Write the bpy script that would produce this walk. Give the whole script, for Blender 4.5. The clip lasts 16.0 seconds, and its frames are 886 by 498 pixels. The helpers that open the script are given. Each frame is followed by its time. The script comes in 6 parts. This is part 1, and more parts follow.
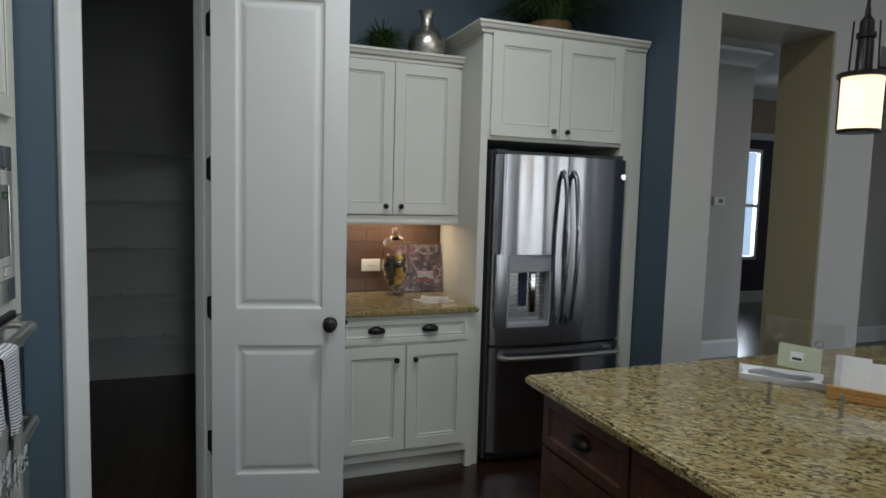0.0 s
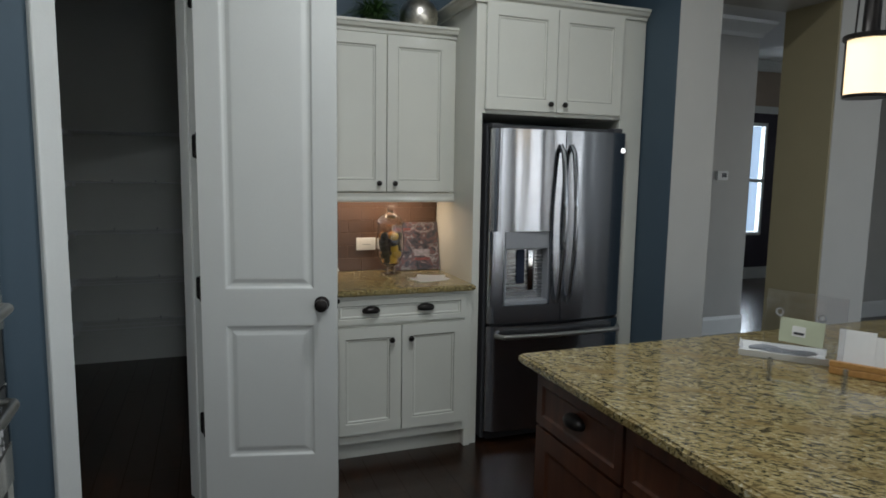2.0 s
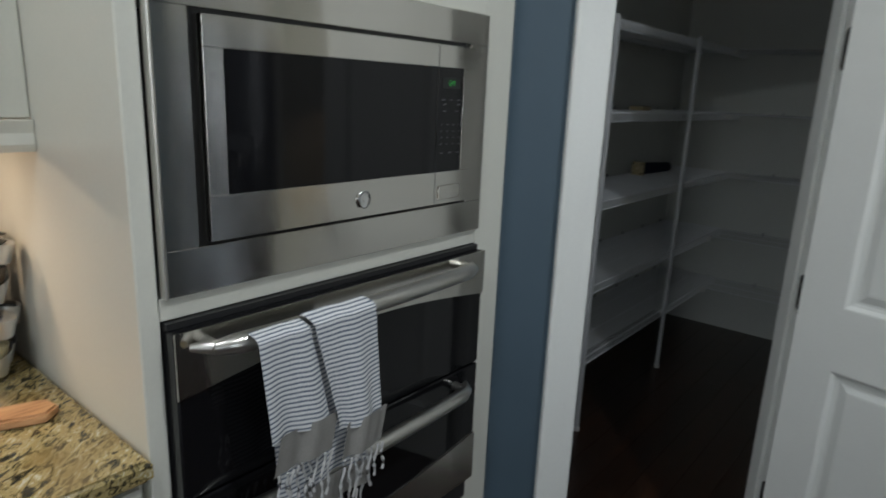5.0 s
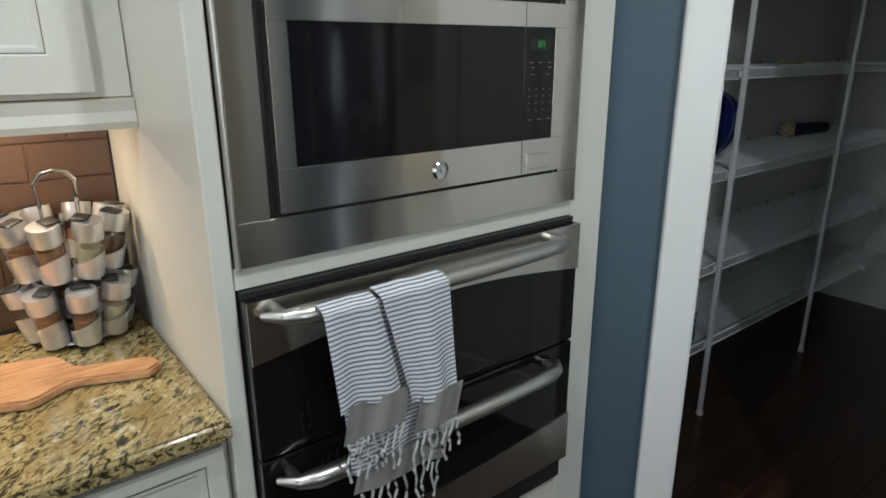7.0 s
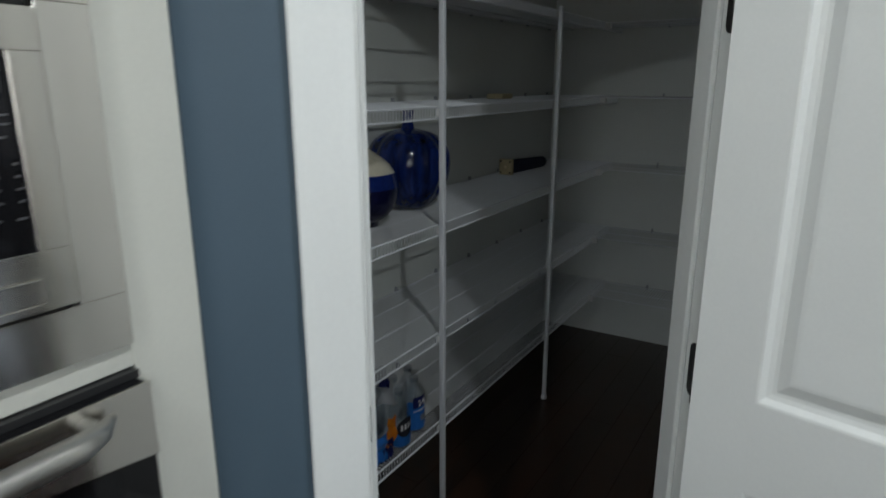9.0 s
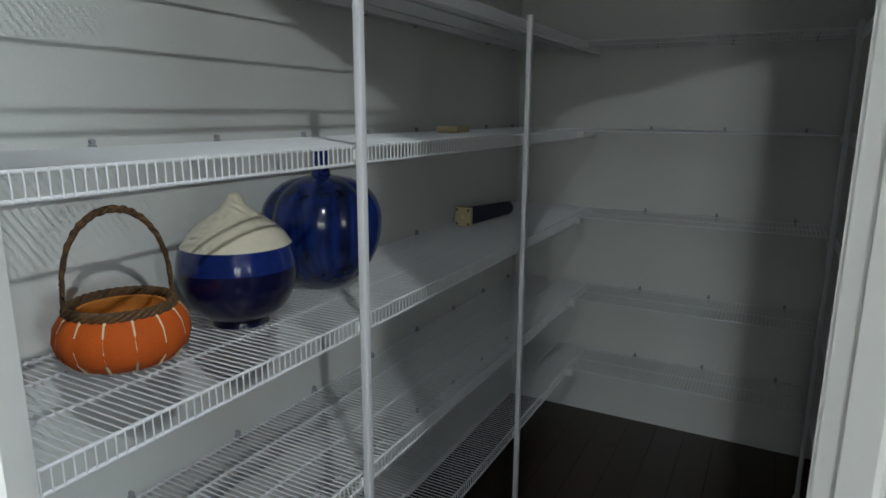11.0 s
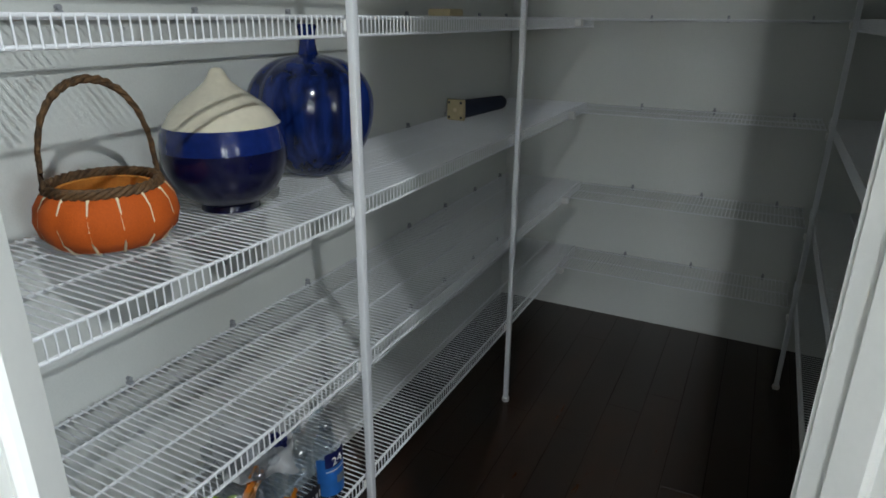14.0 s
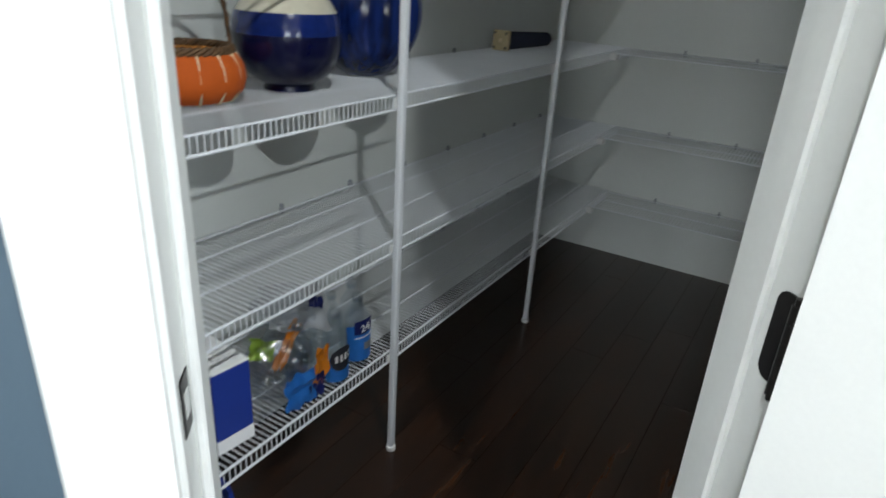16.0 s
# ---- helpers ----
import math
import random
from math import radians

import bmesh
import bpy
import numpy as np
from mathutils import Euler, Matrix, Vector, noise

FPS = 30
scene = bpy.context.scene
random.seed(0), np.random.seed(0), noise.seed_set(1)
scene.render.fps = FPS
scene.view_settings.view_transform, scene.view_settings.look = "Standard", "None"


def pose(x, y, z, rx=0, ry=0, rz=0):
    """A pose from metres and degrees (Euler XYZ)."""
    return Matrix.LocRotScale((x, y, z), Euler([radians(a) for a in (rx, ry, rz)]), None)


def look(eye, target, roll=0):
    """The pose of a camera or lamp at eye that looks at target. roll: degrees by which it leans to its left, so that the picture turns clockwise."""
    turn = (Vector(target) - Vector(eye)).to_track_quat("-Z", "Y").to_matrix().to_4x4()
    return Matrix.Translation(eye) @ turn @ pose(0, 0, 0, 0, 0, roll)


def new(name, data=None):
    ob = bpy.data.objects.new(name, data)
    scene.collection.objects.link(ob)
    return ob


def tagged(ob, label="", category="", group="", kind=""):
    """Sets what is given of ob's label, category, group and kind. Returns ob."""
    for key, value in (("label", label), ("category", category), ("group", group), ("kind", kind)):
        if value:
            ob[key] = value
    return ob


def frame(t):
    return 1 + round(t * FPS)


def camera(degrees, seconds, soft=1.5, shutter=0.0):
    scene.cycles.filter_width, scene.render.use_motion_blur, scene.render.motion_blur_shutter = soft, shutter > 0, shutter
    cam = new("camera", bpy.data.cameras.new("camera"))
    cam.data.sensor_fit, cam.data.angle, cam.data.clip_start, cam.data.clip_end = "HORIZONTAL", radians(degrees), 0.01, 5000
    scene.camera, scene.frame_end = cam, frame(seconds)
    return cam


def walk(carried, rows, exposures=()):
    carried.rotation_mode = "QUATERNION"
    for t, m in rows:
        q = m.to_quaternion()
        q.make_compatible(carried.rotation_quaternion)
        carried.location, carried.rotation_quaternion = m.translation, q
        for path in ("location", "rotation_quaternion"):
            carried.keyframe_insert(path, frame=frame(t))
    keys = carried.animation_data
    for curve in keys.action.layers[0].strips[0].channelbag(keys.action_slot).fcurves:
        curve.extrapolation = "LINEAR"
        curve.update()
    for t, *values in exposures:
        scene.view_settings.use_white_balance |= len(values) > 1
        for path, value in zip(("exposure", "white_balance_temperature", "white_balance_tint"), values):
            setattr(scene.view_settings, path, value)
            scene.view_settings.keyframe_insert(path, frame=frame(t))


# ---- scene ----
cam = camera(70.4, 16.0, soft=1.7, shutter=0.35)
PATH = [
    (0, (-0.03, -0.239, 1.515), (0.68, 1.623, 1.342), 1.6),
    (0.5, (-0.03, -0.235, 1.523), (0.692, 1.621, 1.34), 1.6),
    (1, (-0.021, -0.237, 1.517), (0.709, 1.616, 1.332), 1.6),
    (1.5, (-0.008, -0.251, 1.519), (0.725, 1.598, 1.313), 1.3),
    (2, (0.039, -0.194, 1.495), (0.735, 1.666, 1.259), 0.9),
    (2.5, (0.042, -0.039, 1.469), (0.681, 1.836, 1.194), 0.9),
    (3, (0.113, 0.174, 1.44), (0.603, 2.09, 1.139), 1.8),
    (3.5, (0.108, 0.378, 1.456), (0.354, 2.331, 1.104), 3.3),
    (4, (0.212, 0.627, 1.466), (-0.123, 2.554, 1.047), 3.7),
    (4.5, (0.244, 0.773, 1.466), (-0.622, 2.518, 1.013), 3.5),
    (5, (0.26, 0.893, 1.461), (-0.969, 2.394, 0.974), 2.4),
    (5.2, (0.272, 0.925, 1.488), (-1.037, 2.335, 0.945), 2.8),
    (7.3, (0.312, 1.021, 1.458), (-1.198, 2.189, 0.861), -0.3),
    (7.5, (0.362, 1.044, 1.455), (-1.129, 2.235, 0.856), -0.5),
    (8, (0.355, 1.16, 1.454), (-0.976, 2.529, 0.858), -0.4),
    (8.5, (0.23, 1.362, 1.466), (-0.878, 2.924, 0.892), -0.2),
    (9, (0.139, 1.618, 1.476), (-0.864, 3.27, 0.962), 0.0),
    (9.5, (0.042, 1.893, 1.489), (-0.923, 3.588, 1.047), -1.0),
    (9.7, (0.003, 1.991, 1.486), (-0.941, 3.703, 1.068), -0.6),
    (11.8, (-0.155, 2.245, 1.465), (-1.056, 3.978, 1.034), 0.8),
    (12, (-0.163, 2.249, 1.463), (-1.053, 3.977, 0.992), 0.9),
    (12.5, (-0.151, 2.239, 1.446), (-1.031, 3.952, 0.906), 0.8),
    (13, (-0.149, 2.239, 1.428), (-1.019, 3.935, 0.821), 0.7),
    (13.5, (-0.153, 2.24, 1.41), (-1.009, 3.923, 0.749), 0.4),
    (14, (-0.15, 2.233, 1.403), (-0.993, 3.909, 0.71), 0.4),
    (14.5, (-0.141, 2.226, 1.386), (-0.976, 3.901, 0.682), 0.1),
    (15, (-0.128, 2.225, 1.362), (-0.96, 3.901, 0.655), -0.1),
    (15.5, (-0.09, 2.153, 1.34), (-0.875, 3.829, 0.584), 0.9),
    (16, (-0.026, 2.069, 1.297), (-0.954, 3.651, 0.499), 3.7),
]
EXPOSURES = [(0.0, 0.06), (3.0, 0.02), (5.0, 0.2), (7.4, 0.65), (9.5, 0.65), (11.8, 2.1), (15.0, 2.08), (15.5, 2.05), (16.0, 2.12)]
walk(cam, [(t, look(eye, target, roll)) for t, eye, target, roll in PATH], EXPOSURES)

# ---- light ----
CEIL = 3.2
world = bpy.data.worlds.new("overcast_sky")
scene.world = world
world.use_nodes = True
wn = world.node_tree.nodes
sky = wn.new("ShaderNodeTexSky")
sky.sky_type, sky.sun_disc = "NISHITA", False
sky.sun_elevation, sky.sun_rotation = radians(38), radians(160)
world.node_tree.links.new(sky.outputs[0], wn["Background"].inputs[0])
wn["Background"].inputs[1].default_value = 0.1


def area(name, at, to, sx, sy, watts, color):
    lamp = bpy.data.lights.new(name, "AREA")
    lamp.shape, lamp.size, lamp.size_y, lamp.energy, lamp.color = "RECTANGLE", sx, sy, watts, color
    ob = new(name, lamp)
    ob.matrix_world = look(at, to)
    return ob


COOL = (0.80, 0.90, 1.0)
WARM = (1.0, 0.78, 0.56)
for wx in (0.75, 2.55, 4.35, 6.15, 7.75):
    area("window_light", (wx, -4.92, 1.75), (wx, 0, 1.75), 0.66, 2.0, 11.5, COOL)
area("window_light", (8.42, 0.0, 1.6), (0, 0.0, 1.6), 2.4, 1.7, 48, COOL)
area("window_light", (7.60, 7.14, 1.46), (7.1, 0, 1.3), 0.6, 1.5, 20, COOL)
for cx, cy, w in ((0.06, 0.30, 17), (0.95, 1.70, 20), (2.6, -1.2, 10), (-0.3, -1.6, 8)):
    area("recessed_light", (cx, cy, CEIL - 0.025), (cx, cy, 0), 0.07, 0.07, w, (0.905, 0.965, 1.0))
area("under_cabinet_light", (0.97, 3.36, 1.375), (0.97, 3.36, 0), 0.55, 0.03, 2.2, WARM)
area("under_cabinet_light", (-1.08, 0.75, 1.375), (-1.08, 0.75, 0), 0.03, 0.8, 2.6, WARM)


# ---- materials ----
def mat(name, base, rough=0.5, metal=0.0, var=0.06, scale=6.0, bump=0.0, bscale=60.0, stretch=(1, 1, 1), coat=0.0, spots=0.0, rvar=0.0, per_object=0.0):
    m = bpy.data.materials.new(name)
    m.use_nodes = True
    nt = m.node_tree
    n, l = nt.nodes, nt.links
    b = n["Principled BSDF"]
    b.inputs["Roughness"].default_value, b.inputs["Metallic"].default_value = rough, metal
    b.inputs["Coat Weight"].default_value = coat
    b.inputs["Coat Roughness"].default_value = 0.08
    tc, mp = n.new("ShaderNodeTexCoord"), n.new("ShaderNodeMapping")
    mp.inputs["Scale"].default_value = stretch
    l.new(tc.outputs["Object"], mp.inputs[0])
    big, fine = n.new("ShaderNodeTexNoise"), n.new("ShaderNodeTexNoise")
    big.inputs["Scale"].default_value, big.inputs["Detail"].default_value = scale, 4
    fine.inputs["Scale"].default_value, fine.inputs["Detail"].default_value = bscale, 3
    l.new(mp.outputs[0], big.inputs["Vector"])
    l.new(mp.outputs[0], fine.inputs["Vector"])
    add = n.new("ShaderNodeMath")
    add.operation = "ADD"
    l.new(big.outputs[0], add.inputs[0])
    l.new(fine.outputs[0], add.inputs[1])
    last = add.outputs[0]
    if per_object:
        oi, mu, ad = n.new("ShaderNodeObjectInfo"), n.new("ShaderNodeMath"), n.new("ShaderNodeMath")
        mu.operation, ad.operation = "MULTIPLY", "ADD"
        mu.inputs[1].default_value = per_object
        l.new(oi.outputs["Random"], mu.inputs[0])
        l.new(mu.outputs[0], ad.inputs[0])
        l.new(last, ad.inputs[1])
        last = ad.outputs[0]
    mr = n.new("ShaderNodeMapRange")
    mr.inputs[1].default_value, mr.inputs[2].default_value = 0.6, 1.4 + per_object
    mr.inputs[3].default_value, mr.inputs[4].default_value = 1 - var, 1 + var
    l.new(last, mr.inputs[0])
    mx = n.new("ShaderNodeVectorMath")
    mx.operation = "SCALE"
    mx.inputs[0].default_value = base
    l.new(mr.outputs[0], mx.inputs["Scale"])
    l.new(mx.outputs[0], b.inputs["Base Color"])
    if rvar:
        rr = n.new("ShaderNodeMapRange")
        rr.inputs[1].default_value, rr.inputs[2].default_value = 0.3, 0.7
        rr.inputs[3].default_value, rr.inputs[4].default_value = max(0.02, rough - rvar), rough + rvar
        l.new(big.outputs[0], rr.inputs[0])
        l.new(rr.outputs[0], b.inputs["Roughness"])
    if bump:
        bp = n.new("ShaderNodeBump")
        bp.inputs["Strength"].default_value, bp.inputs["Distance"].default_value = bump, 0.002
        l.new(fine.outputs[0], bp.inputs["Height"])
        l.new(bp.outputs[0], b.inputs["Normal"])
    return m


def ramp_mat(name, stops, scale, detail, rough, stretch=(1, 1, 1), second=None, coat=0.0, per_object=0.0, bump=0.0, distort=0.0, turn=0.0):
    """A stone or wood: colours along a noise, with a finer speckle over it."""
    m = bpy.data.materials.new(name)
    m.use_nodes = True
    n, l = m.node_tree.nodes, m.node_tree.links
    b = n["Principled BSDF"]
    b.inputs["Roughness"].default_value, b.inputs["Coat Weight"].default_value = rough, coat
    b.inputs["Coat Roughness"].default_value = 0.1
    tc, mp, nz, cr = n.new("ShaderNodeTexCoord"), n.new("ShaderNodeMapping"), n.new("ShaderNodeTexNoise"), n.new("ShaderNodeValToRGB")
    mp.inputs["Scale"].default_value = stretch
    tn = n.new("ShaderNodeMapping")
    tn.inputs["Rotation"].default_value = (0, 0, turn)
    l.new(tc.outputs["Object"], tn.inputs[0])
    l.new(tn.outputs[0], mp.inputs[0])
    vec = mp.outputs[0]
    if per_object:
        oi, va = n.new("ShaderNodeObjectInfo"), n.new("ShaderNodeVectorMath")
        sc = n.new("ShaderNodeVectorMath")
        sc.operation = "SCALE"
        sc.inputs[0].default_value = (7.1, 13.3, 3.7)
        l.new(oi.outputs["Random"], sc.inputs["Scale"])
        va.operation = "ADD"
        l.new(vec, va.inputs[0])
        l.new(sc.outputs[0], va.inputs[1])
        vec = va.outputs[0]
    nz.inputs["Scale"].default_value, nz.inputs["Detail"].default_value, nz.inputs["Distortion"].default_value = scale, detail, distort
    nz.inputs["Roughness"].default_value = 0.62
    l.new(vec, nz.inputs["Vector"])
    el = cr.color_ramp.elements
    while len(el) < len(stops):
        el.new(0.5)
    for e, (p, c) in zip(el, stops):
        e.position, e.color = p, (*c, 1)
    l.new(nz.outputs[0], cr.inputs[0])
    out = cr.outputs[0]
    if second:
        col, sscale, lo, hi = second
        n2, mr, mix = n.new("ShaderNodeTexNoise"), n.new("ShaderNodeMapRange"), n.new("ShaderNodeMix")
        n2.inputs["Scale"].default_value, n2.inputs["Detail"].default_value = sscale, 5
        mr.inputs[1].default_value, mr.inputs[2].default_value = lo, hi
        mix.data_type = "RGBA"
        l.new(vec, n2.inputs["Vector"])
        l.new(n2.outputs[0], mr.inputs[0])
        l.new(mr.outputs[0], mix.inputs[0])
        l.new(out, mix.inputs[6])
        mix.inputs[7].default_value = (*col, 1)
        out = mix.outputs[2]
    if per_object:
        mr, sc = n.new("ShaderNodeMapRange"), n.new("ShaderNodeVectorMath")
        sc.operation = "SCALE"
        mr.inputs[3].default_value, mr.inputs[4].default_value = 1 - per_object, 1 + per_object
        l.new(oi.outputs["Random"], mr.inputs[0])
        l.new(out, sc.inputs[0])
        l.new(mr.outputs[0], sc.inputs["Scale"])
        out = sc.outputs[0]
    l.new(out, b.inputs["Base Color"])
    if bump:
        bp = n.new("ShaderNodeBump")
        bp.inputs["Strength"].default_value, bp.inputs["Distance"].default_value = bump, 0.002
        l.new(nz.outputs[0], bp.inputs["Height"])
        l.new(bp.outputs[0], b.inputs["Normal"])
    return m


def glass(name, tint=(1, 1, 1), rough=0.0, ior=1.45):
    m = bpy.data.materials.new(name)
    m.use_nodes = True
    b = m.node_tree.nodes["Principled BSDF"]
    b.inputs["Base Color"].default_value = (*tint, 1)
    b.inputs["Transmission Weight"].default_value, b.inputs["Roughness"].default_value, b.inputs["IOR"].default_value = 1.0, rough, ior
    return m


def glow(name, color, power):
    m = bpy.data.materials.new(name)
    m.use_nodes = True
    b = m.node_tree.nodes["Principled BSDF"]
    b.inputs["Base Color"].default_value = (*color, 1)
    b.inputs["Emission Color"].default_value, b.inputs["Emission Strength"].default_value = (*color, 1), power
    return m


def brushed(name, base, rough, along, wave=0.0):
    """Brushed steel: fine streaks along one axis."""
    st = [220, 220, 220]
    st["xyz".index(along)] = 3
    m = mat(name, base, rough, 1.0, var=0.012, scale=1.0, bump=0.0, bscale=1.0, stretch=tuple(st), rvar=0.015)
    p, tg = m.node_tree.nodes["Principled BSDF"], m.node_tree.nodes.new("ShaderNodeTangent")
    tg.direction_type, tg.axis = "RADIAL", "Z"
    m.node_tree.links.new(tg.outputs[0], p.inputs["Tangent"])
    if wave:
        # rolled sheet is never quite flat: long upright waves
        n, l = m.node_tree.nodes, m.node_tree.links
        tc, mp, nz, bp = n.new("ShaderNodeTexCoord"), n.new("ShaderNodeMapping"), n.new("ShaderNodeTexNoise"), n.new("ShaderNodeBump")
        mp.inputs["Scale"].default_value = (8, 8, 0.6)
        nz.inputs["Scale"].default_value, nz.inputs["Detail"].default_value = 1.0, 1
        bp.inputs["Strength"].default_value, bp.inputs["Distance"].default_value = wave, 0.012
        l.new(tc.outputs["Object"], mp.inputs[0])
        l.new(mp.outputs[0], nz.inputs["Vector"])
        l.new(nz.outputs[0], bp.inputs["Height"])
        l.new(bp.outputs[0], p.inputs["Normal"])
    p.inputs["Anisotropic"].default_value, p.inputs["Anisotropic Rotation"].default_value = 0.8, 0.25
    return m


M_WHITE = mat("cabinet_paint", (0.66, 0.655, 0.59), 0.38, var=0.03, bump=0.03, bscale=150, coat=0.1)
M_GLAZE = mat("cabinet_glaze", (0.13, 0.115, 0.085), 0.5, var=0.1)
M_DOOR = mat("door_paint", (0.68, 0.69, 0.67), 0.36, var=0.025, bump=0.05, bscale=180)
M_TRIM = mat("trim_paint", (0.74, 0.75, 0.73), 0.34, var=0.025, bump=0.03, bscale=120)
M_BLUE = mat("blue_wall_paint", (0.060, 0.094, 0.125), 0.6, var=0.05, bump=0.12, bscale=260)
M_GREIGE = mat("greige_wall_paint", (0.49, 0.48, 0.45), 0.7, var=0.035, bump=0.12, bscale=260)
M_OLIVE = mat("khaki_wall_paint", (0.36, 0.31, 0.19), 0.7, var=0.035, bump=0.12, bscale=260)
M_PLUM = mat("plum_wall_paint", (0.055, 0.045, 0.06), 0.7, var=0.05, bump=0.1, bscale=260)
M_TAN = mat("tan_wall_paint", (0.42, 0.33, 0.26), 0.7, var=0.05, bump=0.1, bscale=260)
M_PANTRY = mat("pantry_wall_paint", (0.62, 0.64, 0.61), 0.55, var=0.05, scale=3, bump=0.15, bscale=240)
M_CEIL = mat("ceiling_paint", (0.74, 0.74, 0.72), 0.85, var=0.02, bump=0.15, bscale=200)
M_WIRE = mat("white_coated_wire", (0.74, 0.76, 0.78), 0.34, var=0.04)
M_STEEL = brushed("brushed_steel", (0.50, 0.50, 0.50), 0.27, "x")
M_STEELY = brushed("brushed_steel_oven", (0.65, 0.63, 0.585), 0.17, "y", 0.26)
M_FRIDGE = brushed("brushed_steel_fridge", (0.41, 0.42, 0.45), 0.20, "x", 0.32)
M_BAR = mat("satin_steel_bar", (0.56, 0.55, 0.52), 0.32, 1.0, var=0.04)
# same steel, its base darkened to stand in for dark surroundings reflected in it
M_BAR_DARKREFL = mat("steel_bar_dark_reflection", (0.33, 0.34, 0.36), 0.20, 1.0, var=0.04)
M_CHROME = mat("chrome", (0.72, 0.72, 0.72), 0.12, 1.0, var=0.03)
M_SILVER = mat("silvered_glass", (0.78, 0.74, 0.66), 0.30, 1.0, var=0.3, scale=40, bump=0.3, bscale=90)
M_BRONZE = mat("oil_rubbed_bronze", (0.022, 0.019, 0.018), 0.36, 0.7, var=0.25)
M_BLACKG = mat("black_glass", (0.007, 0.007, 0.008), 0.06, var=0.1)
M_BLACKG.node_tree.nodes["Principled BSDF"].inputs["Specular IOR Level"].default_value = 0.32
M_BLACK = mat("black_plastic", (0.015, 0.015, 0.016), 0.45, var=0.15)
M_DKGREY = mat("dark_grey_case", (0.05, 0.05, 0.055), 0.5, var=0.1)
M_GREYP = mat("grey_plastic", (0.30, 0.31, 0.33), 0.35, var=0.06)
M_KEY = mat("grey_key_print", (0.075, 0.075, 0.08), 0.5)
M_WPLAST = mat("white_plastic", (0.72, 0.72, 0.70), 0.35, var=0.03)
M_PAPER = mat("white_paper", (0.78, 0.78, 0.77), 0.8, var=0.03)
M_GREENP = mat("pale_green_card", (0.50, 0.54, 0.40), 0.7, var=0.04)
M_INK = mat("dark_ink", (0.03, 0.03, 0.04), 0.7)
M_CHERRY = ramp_mat("cherry_wood", [(0.3, (0.034, 0.010, 0.0045)), (0.55, (0.066, 0.021, 0.009)), (0.75, (0.10, 0.036, 0.015))], 5, 6, 0.38, (6, 6, 0.7), coat=0.08)
M_FLOOR = ramp_mat("dark_walnut_plank", [(0.30, (0.006, 0.0026, 0.0016)), (0.52, (0.022, 0.009, 0.0042)), (0.76, (0.056, 0.022, 0.009))], 4.5, 7, 0.25, (7, 0.9, 7), coat=0.10, per_object=0.25, bump=0.06)
M_BOARD = ramp_mat("olive_wood_board", [(0.3, (0.30, 0.13, 0.055)), (0.5, (0.50, 0.26, 0.12)), (0.7, (0.62, 0.36, 0.18))], 9, 5, 0.45, (10, 1.2, 10), bump=0.08)
M_OAK = ramp_mat("honey_oak", [(0.3, (0.36, 0.17, 0.05)), (0.7, (0.52, 0.28, 0.09))], 9, 5, 0.4, (1.5, 10, 10))
M_GRANITE = ramp_mat("gold_granite", [(0.37, (0.024, 0.022, 0.015)), (0.435, (0.080, 0.066, 0.034)), (0.475, (0.24, 0.185, 0.078)), (0.52, (0.41, 0.33, 0.155)), (0.565, (0.30, 0.212, 0.080)), (0.61, (0.44, 0.385, 0.22)), (0.66, (0.53, 0.495, 0.37))],
                     112, 6, 0.07, (0.48, 1.0, 1.0), second=((0.26, 0.182, 0.070), 17, 0.50, 0.72), coat=0.2, distort=0.8, turn=0.8)
M_TILE = mat("brown_glass_tile", (0.095, 0.052, 0.032), 0.30, var=0.14, scale=9, coat=0.0, per_object=0.6)
M_GROUT = mat("brown_grout", (0.15, 0.09, 0.06), 0.9, var=0.08, bump=0.2)
M_NAVY = mat("cobalt_glaze", (0.006, 0.018, 0.12), 0.13, var=0.30, scale=7, coat=0.3)
M_NAVY2 = mat("streaked_cobalt_glaze", (0.006, 0.017, 0.095), 0.17, var=0.95, scale=34, stretch=(1, 1, 0.06), coat=0.2)
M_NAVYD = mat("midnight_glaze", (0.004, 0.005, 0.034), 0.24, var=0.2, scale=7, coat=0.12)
M_CREAM = mat("cream_glaze", (0.60, 0.56, 0.44), 0.14, var=0.08, scale=9, coat=0.5)
M_ORANGE = mat("orange_felt", (0.50, 0.085, 0.002), 0.85, var=0.14, scale=14, bump=0.25, bscale=300)
# lining felt, with the light falling into the basket painted into its colour
M_ORANGE2 = mat("orange_felt_lining_lit", (0.60, 0.24, 0.04), 0.9, var=0.16, scale=20, bump=0.3, bscale=200)
M_STITCH = mat("cream_yarn", (0.70, 0.60, 0.40), 0.9, var=0.06)
M_TWIG = mat("brown_twig", (0.088, 0.046, 0.017), 0.75, var=0.75, scale=30, bump=0.5, bscale=120)
M_LEAF = mat("green_blade", (0.035, 0.085, 0.018), 0.5, var=0.35, scale=20)
M_BASKET = mat("woven_basket", (0.26, 0.15, 0.07), 0.8, var=0.35, scale=40, bump=0.5, bscale=120)
M_LEMON = mat("lemon_skin", (0.62, 0.38, 0.03), 0.45, var=0.12, bump=0.2, bscale=200)
M_ORG = mat("orange_skin", (0.58, 0.22, 0.02), 0.45, var=0.12, bump=0.2, bscale=200)
M_DKFRUIT = mat("dark_avocado_skin", (0.035, 0.030, 0.018), 0.5, var=0.3, bump=0.3, bscale=120)
M_GLASS = glass("clear_glass")


